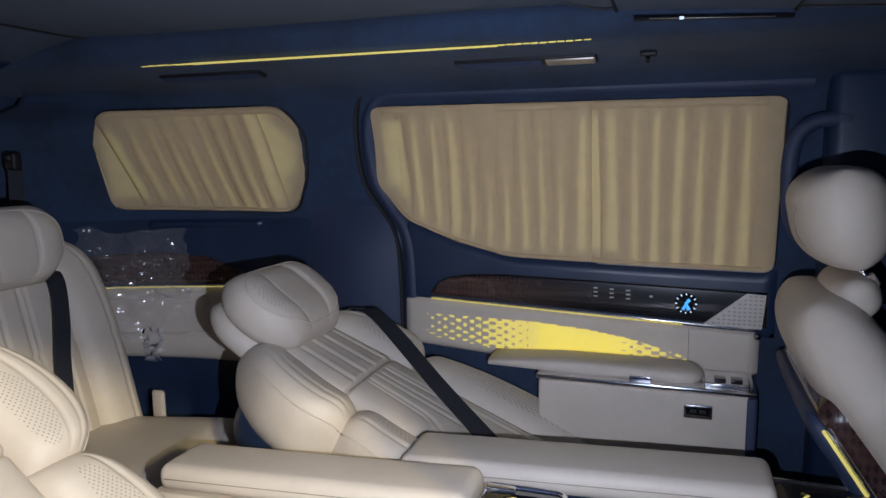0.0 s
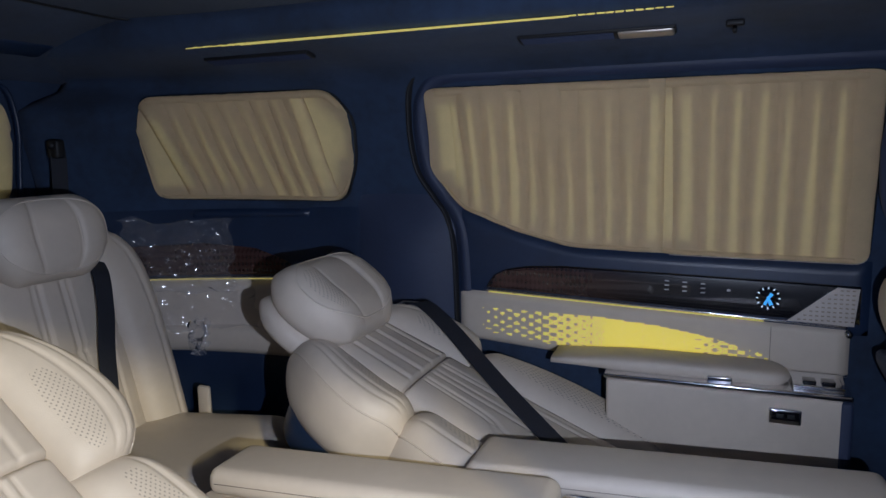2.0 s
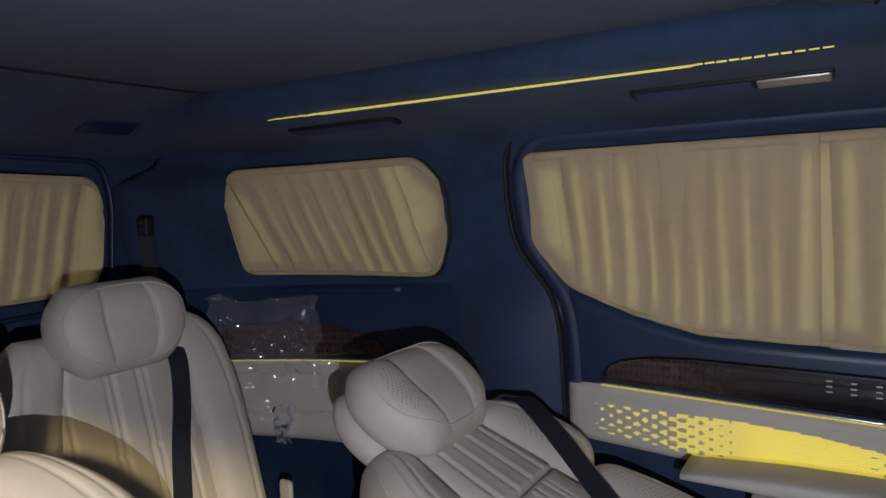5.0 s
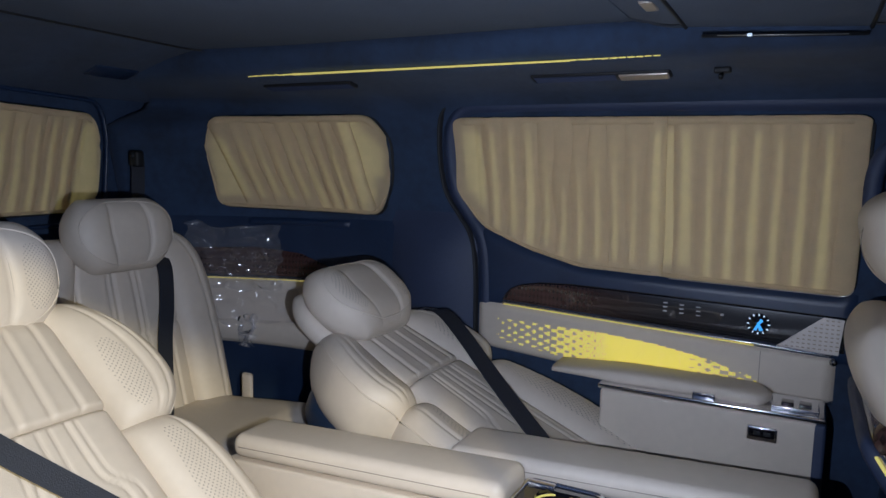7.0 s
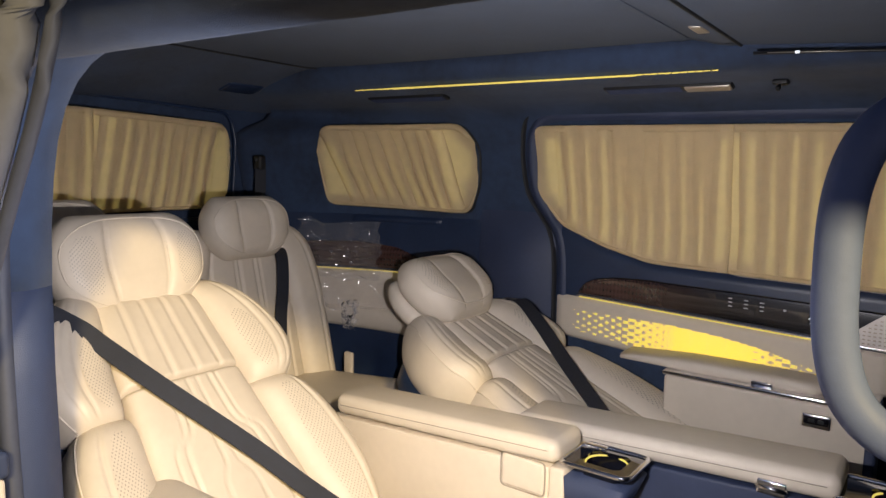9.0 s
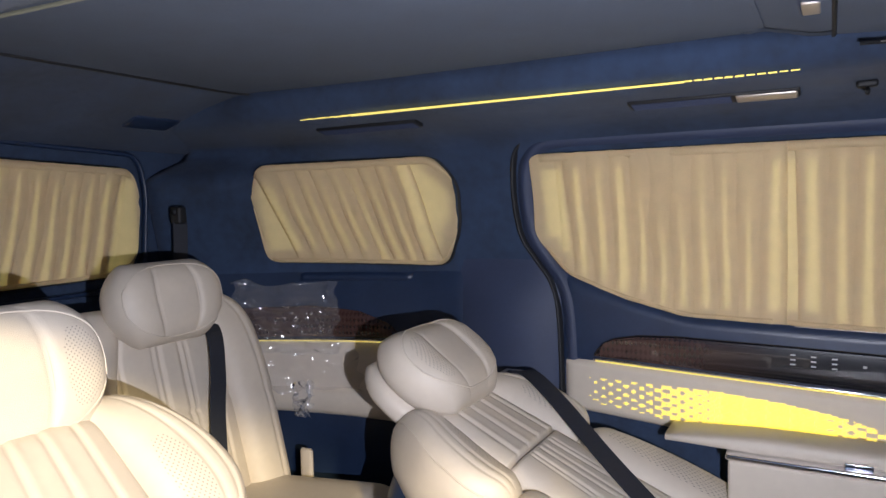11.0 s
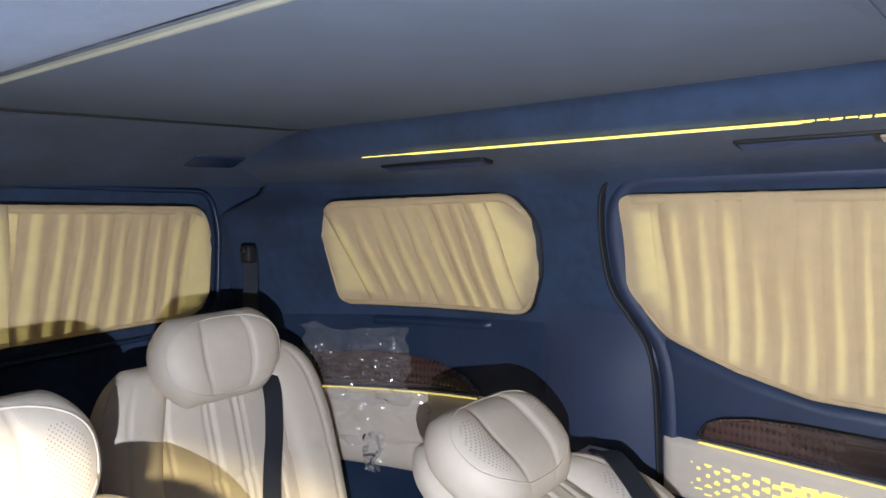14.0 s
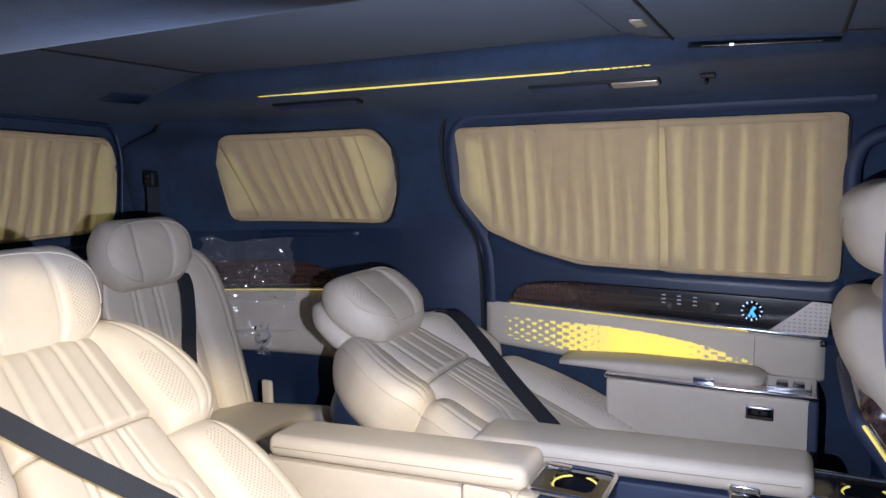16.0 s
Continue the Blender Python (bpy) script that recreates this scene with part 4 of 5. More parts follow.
def front_seat():
    s = thing("front_seat", (0.3, 1.35, 0.42), "cream leather front seat with dark glossy back panel", "seat")
    inv = s.matrix_world.inverted()
    v = Vector((-0.56, 0, 0.83)).normalized()
    half = lambda t: 0.25 * (1.0 - 0.35 * max(0.0, t - 0.78) / 0.22)
    m = frame_matrix(Vector((-0.022, 1.36, 1.240)) - v * 0.74, v)
    part("backrest", to_mesh("backrest", pad(0.74, half, lambda u, t: 0.0, 0.15, 48, 44, 3.2, (0.06, 0.12)), m), LEATHER, s)
    w = m.to_3x3() @ Vector((0, 0, 1))
    mv = m.copy()
    mv.translation = m.translation - w * 0.062 + v * 0.08
    veneer = part("back_panel", to_mesh("back_panel", pad(0.53, lambda t: 0.2475 - 0.03 * t, lambda u, t: 0.0, 0.078, 40, 34, 7.0, (0.03, 0.05)), mv), WOOD, s, "dark glossy veneer flank")
    mb = m.copy()
    mb.translation = m.translation - w * 0.096 + v * 0.02
    shell = part("back_shell", to_mesh("back_shell", pad(0.585, lambda t: 0.250 - 0.03 * t, lambda u, t: 0.0, 0.040, 40, 34, 5.0, (0.05, 0.05)), mb), NAVYL, s, "dark blue back shell")
    for sgn in (-1, 1):
        pts = [mb @ Vector((sgn * (0.251 - 0.03 * (0.05 + 0.9 * i / 14)), 0.03 + 0.53 * i / 14, 0.004)) for i in range(15)]
        part("light_line", tube(pts, 0.0030, 6), GLOWLINE, shell, "thin amber light line")
        pts = [mb @ Vector((sgn * (0.252 - 0.03 * (0.05 + 0.9 * i / 14)), 0.03 + 0.53 * i / 14, 0.012)) for i in range(15)]
        part("chrome_edge", tube(pts, 0.0045, 6), CHROME, shell)
    mh = frame_matrix((0.052, 1.365, 1.298), (-0.2, 0, 0.98))
    h = part("headrest", to_mesh("headrest", pad(0.172, lambda t: 0.150 - 0.02 * abs(t - 0.4), lambda u, t: -0.006 * groove(abs(u) - 0.62, 0.03), 0.155, 48, 34, 2.5, (0.085, 0.06)), mh), LEATHER, s)
    for sgn in (-0.060, 0.060):
        a = mh @ Vector((sgn, 0.02, 0))
        post = part("post", tube([a, a - v * 0.10], 0.0065, 8), CHROME, s, "chrome headrest post")
        b = a - v * 0.045
        part("collar", tube([b, b - v * 0.022], 0.013, 12), LEATHER, s)
    bridge = pad_face(0.07, lambda t: 0.105, lambda u, t: 0.0, 0.085, 3.0, (0.03, 0.03))
    part("headrest_bridge", skin(bridge, frame_matrix(mh @ Vector((0, -0.088, 0.0)), (-0.3, 0, 0.95)), 36, 20), LEATHER, s)
    part("seam", tube([mh @ Vector((-0.062, 0.012 + 0.148 * i / 12, -0.004 - 0.076 * math.sin(math.pi * (0.10 + 0.80 * i / 12)) ** 0.6)) for i in range(13)], 0.0009, 5), SEAM, h)
    mc = frame_matrix((0.22, 1.36, 0.66), (1, 0, 0.12), (0, -1, 0))
    part("seat", to_mesh("seat", pad(0.5, lambda t: 0.25, lambda u, t: 0.0, 0.15, 30, 30, 3.6), mc), LEATHER, s)
    part("base", shade(box(0.26, 0.66, 1.16, 1.56, 0.42, 0.61, 0.02)), NAVY, s)
    for o in s.children:
        o.matrix_parent_inverse = inv
    return s


front_seat()


# ---- centre consoles with armrests ----
def soft_box(x0, x1, y0, y1, z0, z1, r=0.02, seg=5):
    return shade(box(x0, x1, y0, y1, z0, z1, r, seg))


def cup_holder(parent, x0, x1, y0, y1, z):
    c = part("cup_holder", loft_box(x0, x1, y0, y1, z - 0.090, z - 0.030), NAVYL, parent, "dark blue cup holder box")
    rim = rounded([(x0, y0), (x1, y0), (x1, y1), (x0, y1)], 0.018, 4)
    part("rim", tube([(x, y, z - 0.004) for x, y in rim], 0.005, 8, closed=True), CHROME, c, "chrome rim")
    cx, cy, r = (x0 + x1) / 2 + 0.004, (y0 + y1) / 2, min(x1 - x0, y1 - y0) * 0.38
    verts, faces = [], []
    n = len(rim)
    for x, y in rim:
        a = math.atan2(y - cy, x - cx)
        verts += [(x, y, z - 0.004), (cx + r * math.cos(a), cy + r * math.sin(a), z - 0.003), (cx + r * math.cos(a), cy + r * math.sin(a), z - 0.028)]
    for i in range(n):
        j = (i + 1) % n
        faces += [(3 * i, 3 * j, 3 * j + 1, 3 * i + 1), (3 * i + 1, 3 * j + 1, 3 * j + 2, 3 * i + 2)]
    faces.append(tuple(3 * i + 2 for i in range(n)))
    part("tray", smooth_mesh("tray", verts, faces, False), GLOSS, c, "black tray with round well")
    ring = [(cx + r * 0.86 * math.cos(a), cy + r * 0.86 * math.sin(a), z - 0.010) for a in [2 * math.pi * i / 32 for i in range(32)]]
    part("light_ring", tube(ring, 0.0019, 6, closed=True), GLOWLINE, c, "amber light ring")
    return c


def loft_box(x0, x1, y0, y1, z0, z1):
    """A box that narrows towards its foot."""
    rings = []
    for t, k in ((0.0, 0.010), (0.1, 0.004), (1.0, 0.0)):
        rings.append([(x, y, z0 + (z1 - z0) * t) for x, y in rounded([(x0 + k, y0 + k), (x1 - k - 0.02 * (1 - t), y0 + k), (x1 - k - 0.02 * (1 - t), y1 - k), (x0 + k, y1 - k)], 0.018, 4)])
    return smooth_mesh("box", *loft(rings))


def console(label, x0, x1, y0, y1, top, side, flap, hinge_x, cup):
    c = thing("centre_console", ((x0 + x1) / 2, (y0 + y1) / 2, 0.42), label, "console", "centre consoles")
    inv = c.matrix_world.inverted()
    arm = soft_box(x0, x1 - 0.015, y0, y1, top - 0.048, top, 0.020, 6)
    for vt in arm.verts:
        vt.co.z -= 0.030 * max(0.0, (x1 - vt.co.x) / (x1 - x0)) + 0.004
        vt.co.x += 0.0
    part("armrest", arm, LEATHER, c)
    seam = [(x0 + 0.02 + (x1 - x0 - 0.055) * i / 12, y0 - 0.0003, top - 0.026 - 0.030 * (1 - i / 12)) for i in range(13)]
    part("seam", tube(seam, 0.0009, 5), SEAM, c)
    sp_ = soft_box(x0 - 0.02, x1 - 0.035, y0 + 0.006, y1 - 0.006, 0.42, top - 0.054, 0.006)
    for vt in sp_.verts:
        if vt.co.z > 0.8:
            vt.co.z -= 0.030 * max(0.0, (x1 - vt.co.x) / (x1 - x0)) + 0.004
    part("side_panel", sp_, side, c)
    if flap:
        part("flap", soft_box(x1 - 0.135, x1 - 0.042, y0 + 0.002, y0 + 0.03, top - 0.120, top - 0.056, 0.006), LEATHER, c, "cream flap with rounded corners")
        fo = rounded([(x1 - 0.137, top - 0.122), (x1 - 0.040, top - 0.122), (x1 - 0.040, top - 0.054), (x1 - 0.137, top - 0.054)], 0.012, 4)
        part("flap_gap", tube([(x, y0 + 0.0055, z) for x, z in fo], 0.0016, 6, closed=True), SEAM, c)
        part("front_post", soft_box(x1 - 0.036, x1 - 0.004, y0 + 0.01, y1 - 0.01, 0.42, top - 0.060, 0.006), LEATHER, c)
    else:
        part("front_post", soft_box(x1 - 0.034, x1 - 0.0, y0 + 0.008, y1 - 0.008, 0.42, top - 0.056, 0.006), NAVYL, c)
    for hx, hy in hinge_x:
        h = part("hinge", soft_box(hx - 0.024, hx + 0.024, hy - 0.007, hy + 0.010, top - 0.064, top - 0.038, 0.003), CHROME, c, "small chrome hinge")
        part("pin", tube([(hx - 0.026, hy - 0.007, top - 0.052), (hx + 0.026, hy - 0.007, top - 0.052)], 0.0045, 8), CHROME, h)
    cup_holder(c, *cup)
    for o in c.children:
        o.matrix_parent_inverse = inv
    return c


console("cream leather armrest console with cup holder beside the near seat", -1.10, -0.512, 0.884, 1.005, 0.992, LEATHER, True, [(-0.50, 1.0)], (-0.528, -0.395, 0.895, 1.015, 0.952))
console("cream leather armrest console on a dark blue base with cup holder", -0.70, -0.066, 1.030, 1.165, 1.000, NAVYL, False, [(-0.185, 1.030)], (-0.095, 0.085, 1.035, 1.150, 0.962))
oa = thing("outer_armrest", (-0.8, 0.33, 0.42), "cream leather outer armrest on a dark blue base", "armrest")
part("pad", soft_box(-1.10, -0.42, 0.275, 0.465, 0.835, 0.925, 0.042, 8), LEATHER, oa).matrix_parent_inverse = oa.matrix_world.inverted()
part("base", soft_box(-1.06, -0.46, 0.285, 0.330, 0.42, 0.836, 0.01), NAVYL, oa).matrix_parent_inverse = oa.matrix_world.inverted()


# ---- far door trim ----
def lerp_curve(pts):
    def f(x):
        for (x0, z0), (x1, z1) in zip(pts, pts[1:]):
            if x <= x1:
                t = (x - x0) / (x1 - x0)
                return z0 + (z1 - z0) * max(0.0, t)
        return pts[-1][1]
    return f


LINE = lerp_curve([(-0.96, 1.112), (-0.877, 1.110), (-0.053, 1.073)])
door = thing("door_panel", (-0.5, 1.735, 0.42), "cream door trim with lit amber pattern and black gloss inlay", "door trim")
DINV = door.matrix_world.inverted()


def dpart(name, me, material, label="", parent=None):
    o = part(name, me, material, parent or door, label)
    if not parent:
        o.matrix_parent_inverse = DINV
    return o


dpart("upper_trim", grid_plate(-0.962, -0.012, lambda x: LINE(x) - 0.02, lambda x: (span(DOOR_WINDOW, min(max(x, -1.0), -0.03))[0] - 0.006), 0.0, 60, 12, thick=0.010), NAVY, "dark blue moulded trim under the window")
dpart("cream_panel", grid_plate(-0.957, -0.045, lambda x: 0.955 + 0.02 * max(0, (-0.7 - x) / 0.26), lambda x: LINE(x) - 0.004, 0.0, 60, 14, thick=0.022), LEATHER, "cream leather door panel")
inlay_top = lerp_curve([(-0.885, 1.112), (-0.865, 1.148), (-0.83, 1.166), (-0.77, 1.177), (-0.68, 1.181), (-0.434, 1.176), (-0.02, 1.165)])
dpart("inlay", grid_plate(-0.884, -0.030, lambda x: LINE(x) + 0.003, lambda x: inlay_top(x), 0.008, 70, 8, thick=0.012), GLOSS, "black gloss inlay")
dpart("veneer", grid_plate(-0.872, -0.032, lambda x: LINE(x) + 0.008, lambda x: inlay_top(x) - 0.005, 0.0195, 40, 6, thick=0.001), FADED, "dark patterned veneer")
dpart("chrome_line", tube([on_wall(x, LINE(x) + 0.001, 0.022) for x in [-0.878 + 0.0168 * i for i in range(50)]], 0.0035, 6), CHROME, "thin chrome line")
dpart("light_line", tube([on_wall(x, LINE(x) - 0.004, 0.0235) for x in [-0.872 + 0.0155 * i for i in range(43)]], 0.0016, 6), GLOWLINE, "thin amber light line")
spk = dpart("speaker_grille", plate([(-0.172, 1.083), (-0.043, 1.077), (-0.036, 1.160), (-0.078, 1.162)], 0.018, 0.025), SILVER, "satin silver speaker grille")
bm = bmesh.new()
for i in range(12):
    for j in range(8):
        x, z = -0.165 + i * 0.0115, 1.086 + j * 0.0098
        if x + 0.006 < -0.040 and (z - 1.083) < (x + 0.163) * 0.86:
            b0 = plate([(x, z), (x + 0.006, z - 0.0003), (x + 0.006, z + 0.0025), (x, z + 0.0028)], 0.0245, 0.0262)
            me_ = bpy.data.meshes.new("slot")
            b0.to_mesh(me_)
            bm.from_mesh(me_)
            b0.free()
dpart("slots", bm, SEAM, "fine grille slots", spk)


def light_pattern():
    """A backlit grid of fine dashes: an unbroken field in the middle that opens into a lattice of small clusters at both ends."""
    top = lerp_curve([(-0.886, 1.064), (-0.776, 1.062), (-0.596, 1.059), (-0.456, 1.048), (-0.336, 1.030), (-0.211, 0.996)])
    low = lerp_curve([(-0.886, 1.000), (-0.776, 0.988), (-0.636, 0.972), (-0.496, 0.962), (-0.226, 0.962)])
    solid = lerp_curve([(-0.886, -0.16), (-0.776, -0.02), (-0.676, 0.45), (-0.606, 0.72), (-0.566, 1.0), (-0.376, 1.0), (-0.361, 0.62), (-0.306, 0.40), (-0.211, -0.05)])
    bm = bmesh.new()
    step, cell = 0.0030, 0.0040
    for r in range(42):
        z_of = lambda x, r=r: 0.940 + step * r - 0.0135 * (x + 0.55)
        lit = []
        for c in range(170):
            x = -0.888 + cell * c
            wave = 0.55 * math.cos(2 * math.pi * x / 0.038) * math.cos(2 * math.pi * r / 7)
            dash = 0.16 if r % 3 == 0 and math.cos(2 * math.pi * x / 0.038) * math.cos(2 * math.pi * r / 7) > 0.2 else 0.0
            lit.append(low(x) < z_of(x) < top(x) and solid(x) + wave + dash > 0.24)
        c = 0
        while c < 170:
            if not lit[c]:
                c += 1
                continue
            d = c
            while d < 170 and lit[d] and d - c < (3 if solid(-0.888 + cell * c) < 0.9 else 12):
                d += 1
            x, e = -0.888 + cell * c, -0.888 + cell * d - 0.0010
            h = step * (0.27 if solid(x) < 0.9 else 0.36)
            q = [(x, z_of(x) - h), (e, z_of(e) - h), (e, z_of(e) + h), (x, z_of(x) + h)]
            f = [bm.verts.new(on_wall(a, k, 0.0237)) for a, k in q]
            g = [bm.verts.new(on_wall(a, k, 0.0210)) for a, k in q]
            bm.faces.new(f)
            for i in range(4):
                bm.faces.new((f[i], g[i], g[(i + 1) % 4], f[(i + 1) % 4]))
            c = d
    return bm


dpart("light_pattern", light_pattern(), GLOW, "amber backlit dash pattern")
# dial and touch marks in the gloss inlay
gx, gz = -0.214, 1.130
dial = dpart("dial", tube([on_wall(gx, gz, 0.019), on_wall(gx, gz, 0.0235)], 0.026, 32), GLOSS, "round black dial with blue lit hands")
for i in range(12):
    a = 2 * math.pi * i / 12
    c, s_ = math.cos(a), math.sin(a)
    q = [(gx + c * r + s_ * w, gz + s_ * r - c * w) for r, w in ((0.0205, 0.0011), (0.0252, 0.0013), (0.0252, -0.0013), (0.0205, -0.0011))]
    dpart("hour_mark", plate(q, 0.0235, 0.0245), WHITEGLOW, "", dial)
for a, l_, w_ in ((-1.15, 0.017, 0.0045), (-2.0, 0.017, 0.0035), (0.95, 0.013, 0.004)):
    c, s_ = math.cos(a), math.sin(a)
    q = [(gx + c * r + s_ * w, gz + s_ * r - c * w) for r, w in ((-0.004, w_ * 0.5), (l_, w_), (l_, -w_), (-0.004, -w_ * 0.5))]
    dpart("hand_light", plate(q, 0.0236, 0.0249 + 0.0002 * l_ * 100), BLUEGLOW, "", dial)
for i in range(3):
    for j in range(3):
        x, z = -0.437 + i * 0.040, 1.156 - j * 0.0105 - i * 0.0015
        dpart("touch_mark", plate([(x, z), (x + 0.010, z), (x + 0.010, z + 0.003), (x, z + 0.003)], 0.0195, 0.0210), ICON)
dpart("touch_mark", plate([(-0.300, 1.140), (-0.293, 1.140), (-0.293, 1.145), (-0.300, 1.145)], 0.0195, 0.0210), ICON)

# far armrest pad and side box
fa = thing("door_armrest", (-0.42, 1.6, 0.42), "cream leather armrest pad hinged on a trimmed side box", "armrest")
FINV = fa.matrix_world.inverted()


def fpart(name, me, material, label=""):
    o = part(name, me, material, fa, label)
    o.matrix_parent_inverse = FINV
    return o


def arm_pad():
    rings = []
    for i in range(25):
        t = math.sin(0.5 * math.pi * i / 24)
        x = -0.675 + 0.505 * t
        e = min(1.0, (1 - t) / 0.10)
        e = math.sqrt(max(0.004, 1 - (1 - e) ** 2))
        hh = (0.009 + 0.0095 * min(1, t / 0.35)) * e
        zc = 0.985 + 0.003 * math.sin(math.pi * t)
        y0, y1 = 1.565, 1.675
        ring = []
        for j in range(20):
            a = 2 * math.pi * j / 20
            c, s_ = math.cos(a), math.sin(a)
            ring.append((x, (y0 + y1) / 2 + (y1 - y0) / 2 * e * math.copysign(abs(c) ** 0.5, c), zc + hh * math.copysign(abs(s_) ** 0.6, s_)))
        rings.append(ring)
    return smooth_mesh("arm_pad", *loft(rings))


fpart("pad", arm_pad(), LEATHER)
fpart("side_box", soft_box(-0.545, -0.075, 1.545, 1.70, 0.44, 0.962, 0.008), LEATHER, "cream side box")
fpart("top_edge", soft_box(-0.55, -0.062, 1.541, 1.69, 0.963, 0.974, 0.004), CHROME, "brushed chrome top edge")
fpart("front_edge", soft_box(-0.085, -0.060, 1.543, 1.70, 0.44, 0.961, 0.008), NAVYL, "dark blue front edge")
fpart("latch", soft_box(-0.335, -0.285, 1.556, 1.572, 0.972, 0.986, 0.003), CHROME, "chrome latch")
fpart("switch_tray", soft_box(-0.17, -0.075, 1.56, 1.64, 0.974, 0.984, 0.003), CHROME, "chrome switch tray")
for i in range(2):
    fpart("switch", soft_box(-0.150 + 0.035 * i, -0.125 + 0.035 * i, 1.575, 1.605, 0.984, 0.990, 0.002), GLOSS)
sp = thing("socket_panel", (-0.182, 1.54, 0.92), "chrome-framed black socket panel", "switch")
for o in (part("frame", soft_box(-0.214, -0.152, 1.537, 1.546, 0.904, 0.937, 0.004), CHROME, sp), part("face", soft_box(-0.209, -0.157, 1.534, 1.538, 0.914, 0.933, 0.002), GLOSS, sp),
          part("socket", soft_box(-0.200, -0.186, 1.5325, 1.535, 0.919, 0.928, 0.001), BLACK, sp), part("socket", soft_box(-0.180, -0.166, 1.5325, 1.535, 0.919, 0.928, 0.001), BLACK, sp)):
    o.matrix_parent_inverse = sp.matrix_world.inverted()

# ---- rear side trim ----
def pillar_pad():
    """Full, rounded lower pillar cover, swelling towards the cabin."""
    verts, faces = [], []
    nx, nz = 28, 40
    for i in range(nx + 1):
        for j in range(nz + 1):
            a, b = i / nx, j / nz
            z = 0.46 + 0.90 * b
            x = -1.265 + (0.300 - 0.045 * max(0.0, (b - 0.9) / 0.1)) * a
            top = math.sin(0.5 * math.pi * min(1.0, (1 - b) / 0.22))
            verts.append(on_wall(x, z, -0.002 + 0.042 * math.sin(math.pi * a) ** 0.75 * top))
    m = nz + 1
    for i in range(nx):
        for j in range(nz):
            faces.append((i * m + j, (i + 1) * m + j, (i + 1) * m + j + 1, i * m + j + 1))
    return smooth_mesh("pillar", verts, faces)


tagged(part("trim_8", pillar_pad(), NAVYL), "smooth dark blue lower pillar trim", "trim", kind="structure")
tagged(part("trim_9", grid_plate(-2.05, -1.240, lambda x: 0.46, lambda x: 1.318 + 0.01 * (x + 1.24), 0.0, 40, 24, thick=0.005, bulge=0.012), NAVY), "dark blue lower trim of the rear side", "trim", kind="structure")
frame_line = [(0.02, 1.672), (-0.5, 1.676), (-0.88, 1.678), (-1.0, 1.672), (-1.062, 1.635), (-1.078, 1.56), (-1.078, 1.48), (-1.066, 1.41), (-1.03, 1.35), (-0.995, 1.30), (-0.975, 1.22), (-0.968, 1.05), (-0.966, 0.80), (-0.966, 0.5)]


def ridge(line, width, height, across=9):
    """A soft raised band that follows the wall along a line in x, z."""
    pts = spline([(a, b, 0) for a, b in line], 8)
    verts, faces = [], []
    for i, p in enumerate(pts):
        d = (pts[min(i + 1, len(pts) - 1)] - pts[max(i - 1, 0)]).normalized()
        n = Vector((-d.y, d.x, 0))
        for k in range(across):
            q = 2 * k / (across - 1) - 1
            c = p + n * (q * width / 2)
            y = on_wall(c.x, min(c.y, 1.66), -0.003 + height * math.cos(0.5 * math.pi * q) ** 1.2)
            if c.y > 1.66:
                y.y -= (c.y - 1.66) * 1.3
            verts.append((c.x, y.y, c.y))
    for i in range(len(pts) - 1):
        for k in range(across - 1):
            a = i * across + k
            faces.append((a, a + 1, a + across + 1, a + across))
    return smooth_mesh("ridge", verts, faces)


rim_line = [(x + (0.034 if z < 1.66 else 0.012), z - (0.026 if z > 1.6 else 0.0)) for x, z in frame_line]
tagged(part("trim_10", ridge(rim_line, 0.052, 0.018), NAVYL), "soft raised dark blue rim round the far door", "trim", kind="structure")
tagged(part("trim_13", ridge(frame_line[1:], 0.020, 0.016, 7), BLACK), "black door seal round the far door", "trim", kind="structure")

rp = thing("rear_side_panel", (-1.7, 1.6, 0.9), "cream and veneer rear side panel with chrome line", "side trim")
RINV = rp.matrix_world.inverted()
wood_top = lerp_curve([(-1.90, 1.205), (-1.70, 1.212), (-1.56, 1.196), (-1.47, 1.160), (-1.43, 1.122)])
for o in (part("veneer", grid_plate(-1.90, -1.43, lambda x: 1.122, lambda x: wood_top(x) + 0.004, 0.016, 40, 6, thick=0.012), WOOD, rp, "dark patterned veneer"),
          part("cream_panel", grid_plate(-1.92, -1.40, lambda x: 0.892 + 0.10 * (-1.40 - x) * 0.6, lambda x: 1.116, 0.016, 40, 12, thick=0.026), LEATHER, rp),
          part("chrome_line", tube([on_wall(-1.92 + 0.02 * i, 1.119, 0.040) for i in range(26)], 0.0035, 6), CHROME, rp),
          part("light_line", tube([on_wall(-1.90 + 0.02 * i, 1.1150, 0.0435) for i in range(25)], 0.0012, 6), GLOWLINE, rp, "thin amber light line"),
          part("lower_lip", grid_plate(-1.92, -1.40, lambda x: 0.880 + 0.10 * (-1.40 - x) * 0.6, lambda x: 0.985, 0.030, 40, 8, thick=0.022, bulge=0.012), LEATHER, rp)):
    o.matrix_parent_inverse = RINV


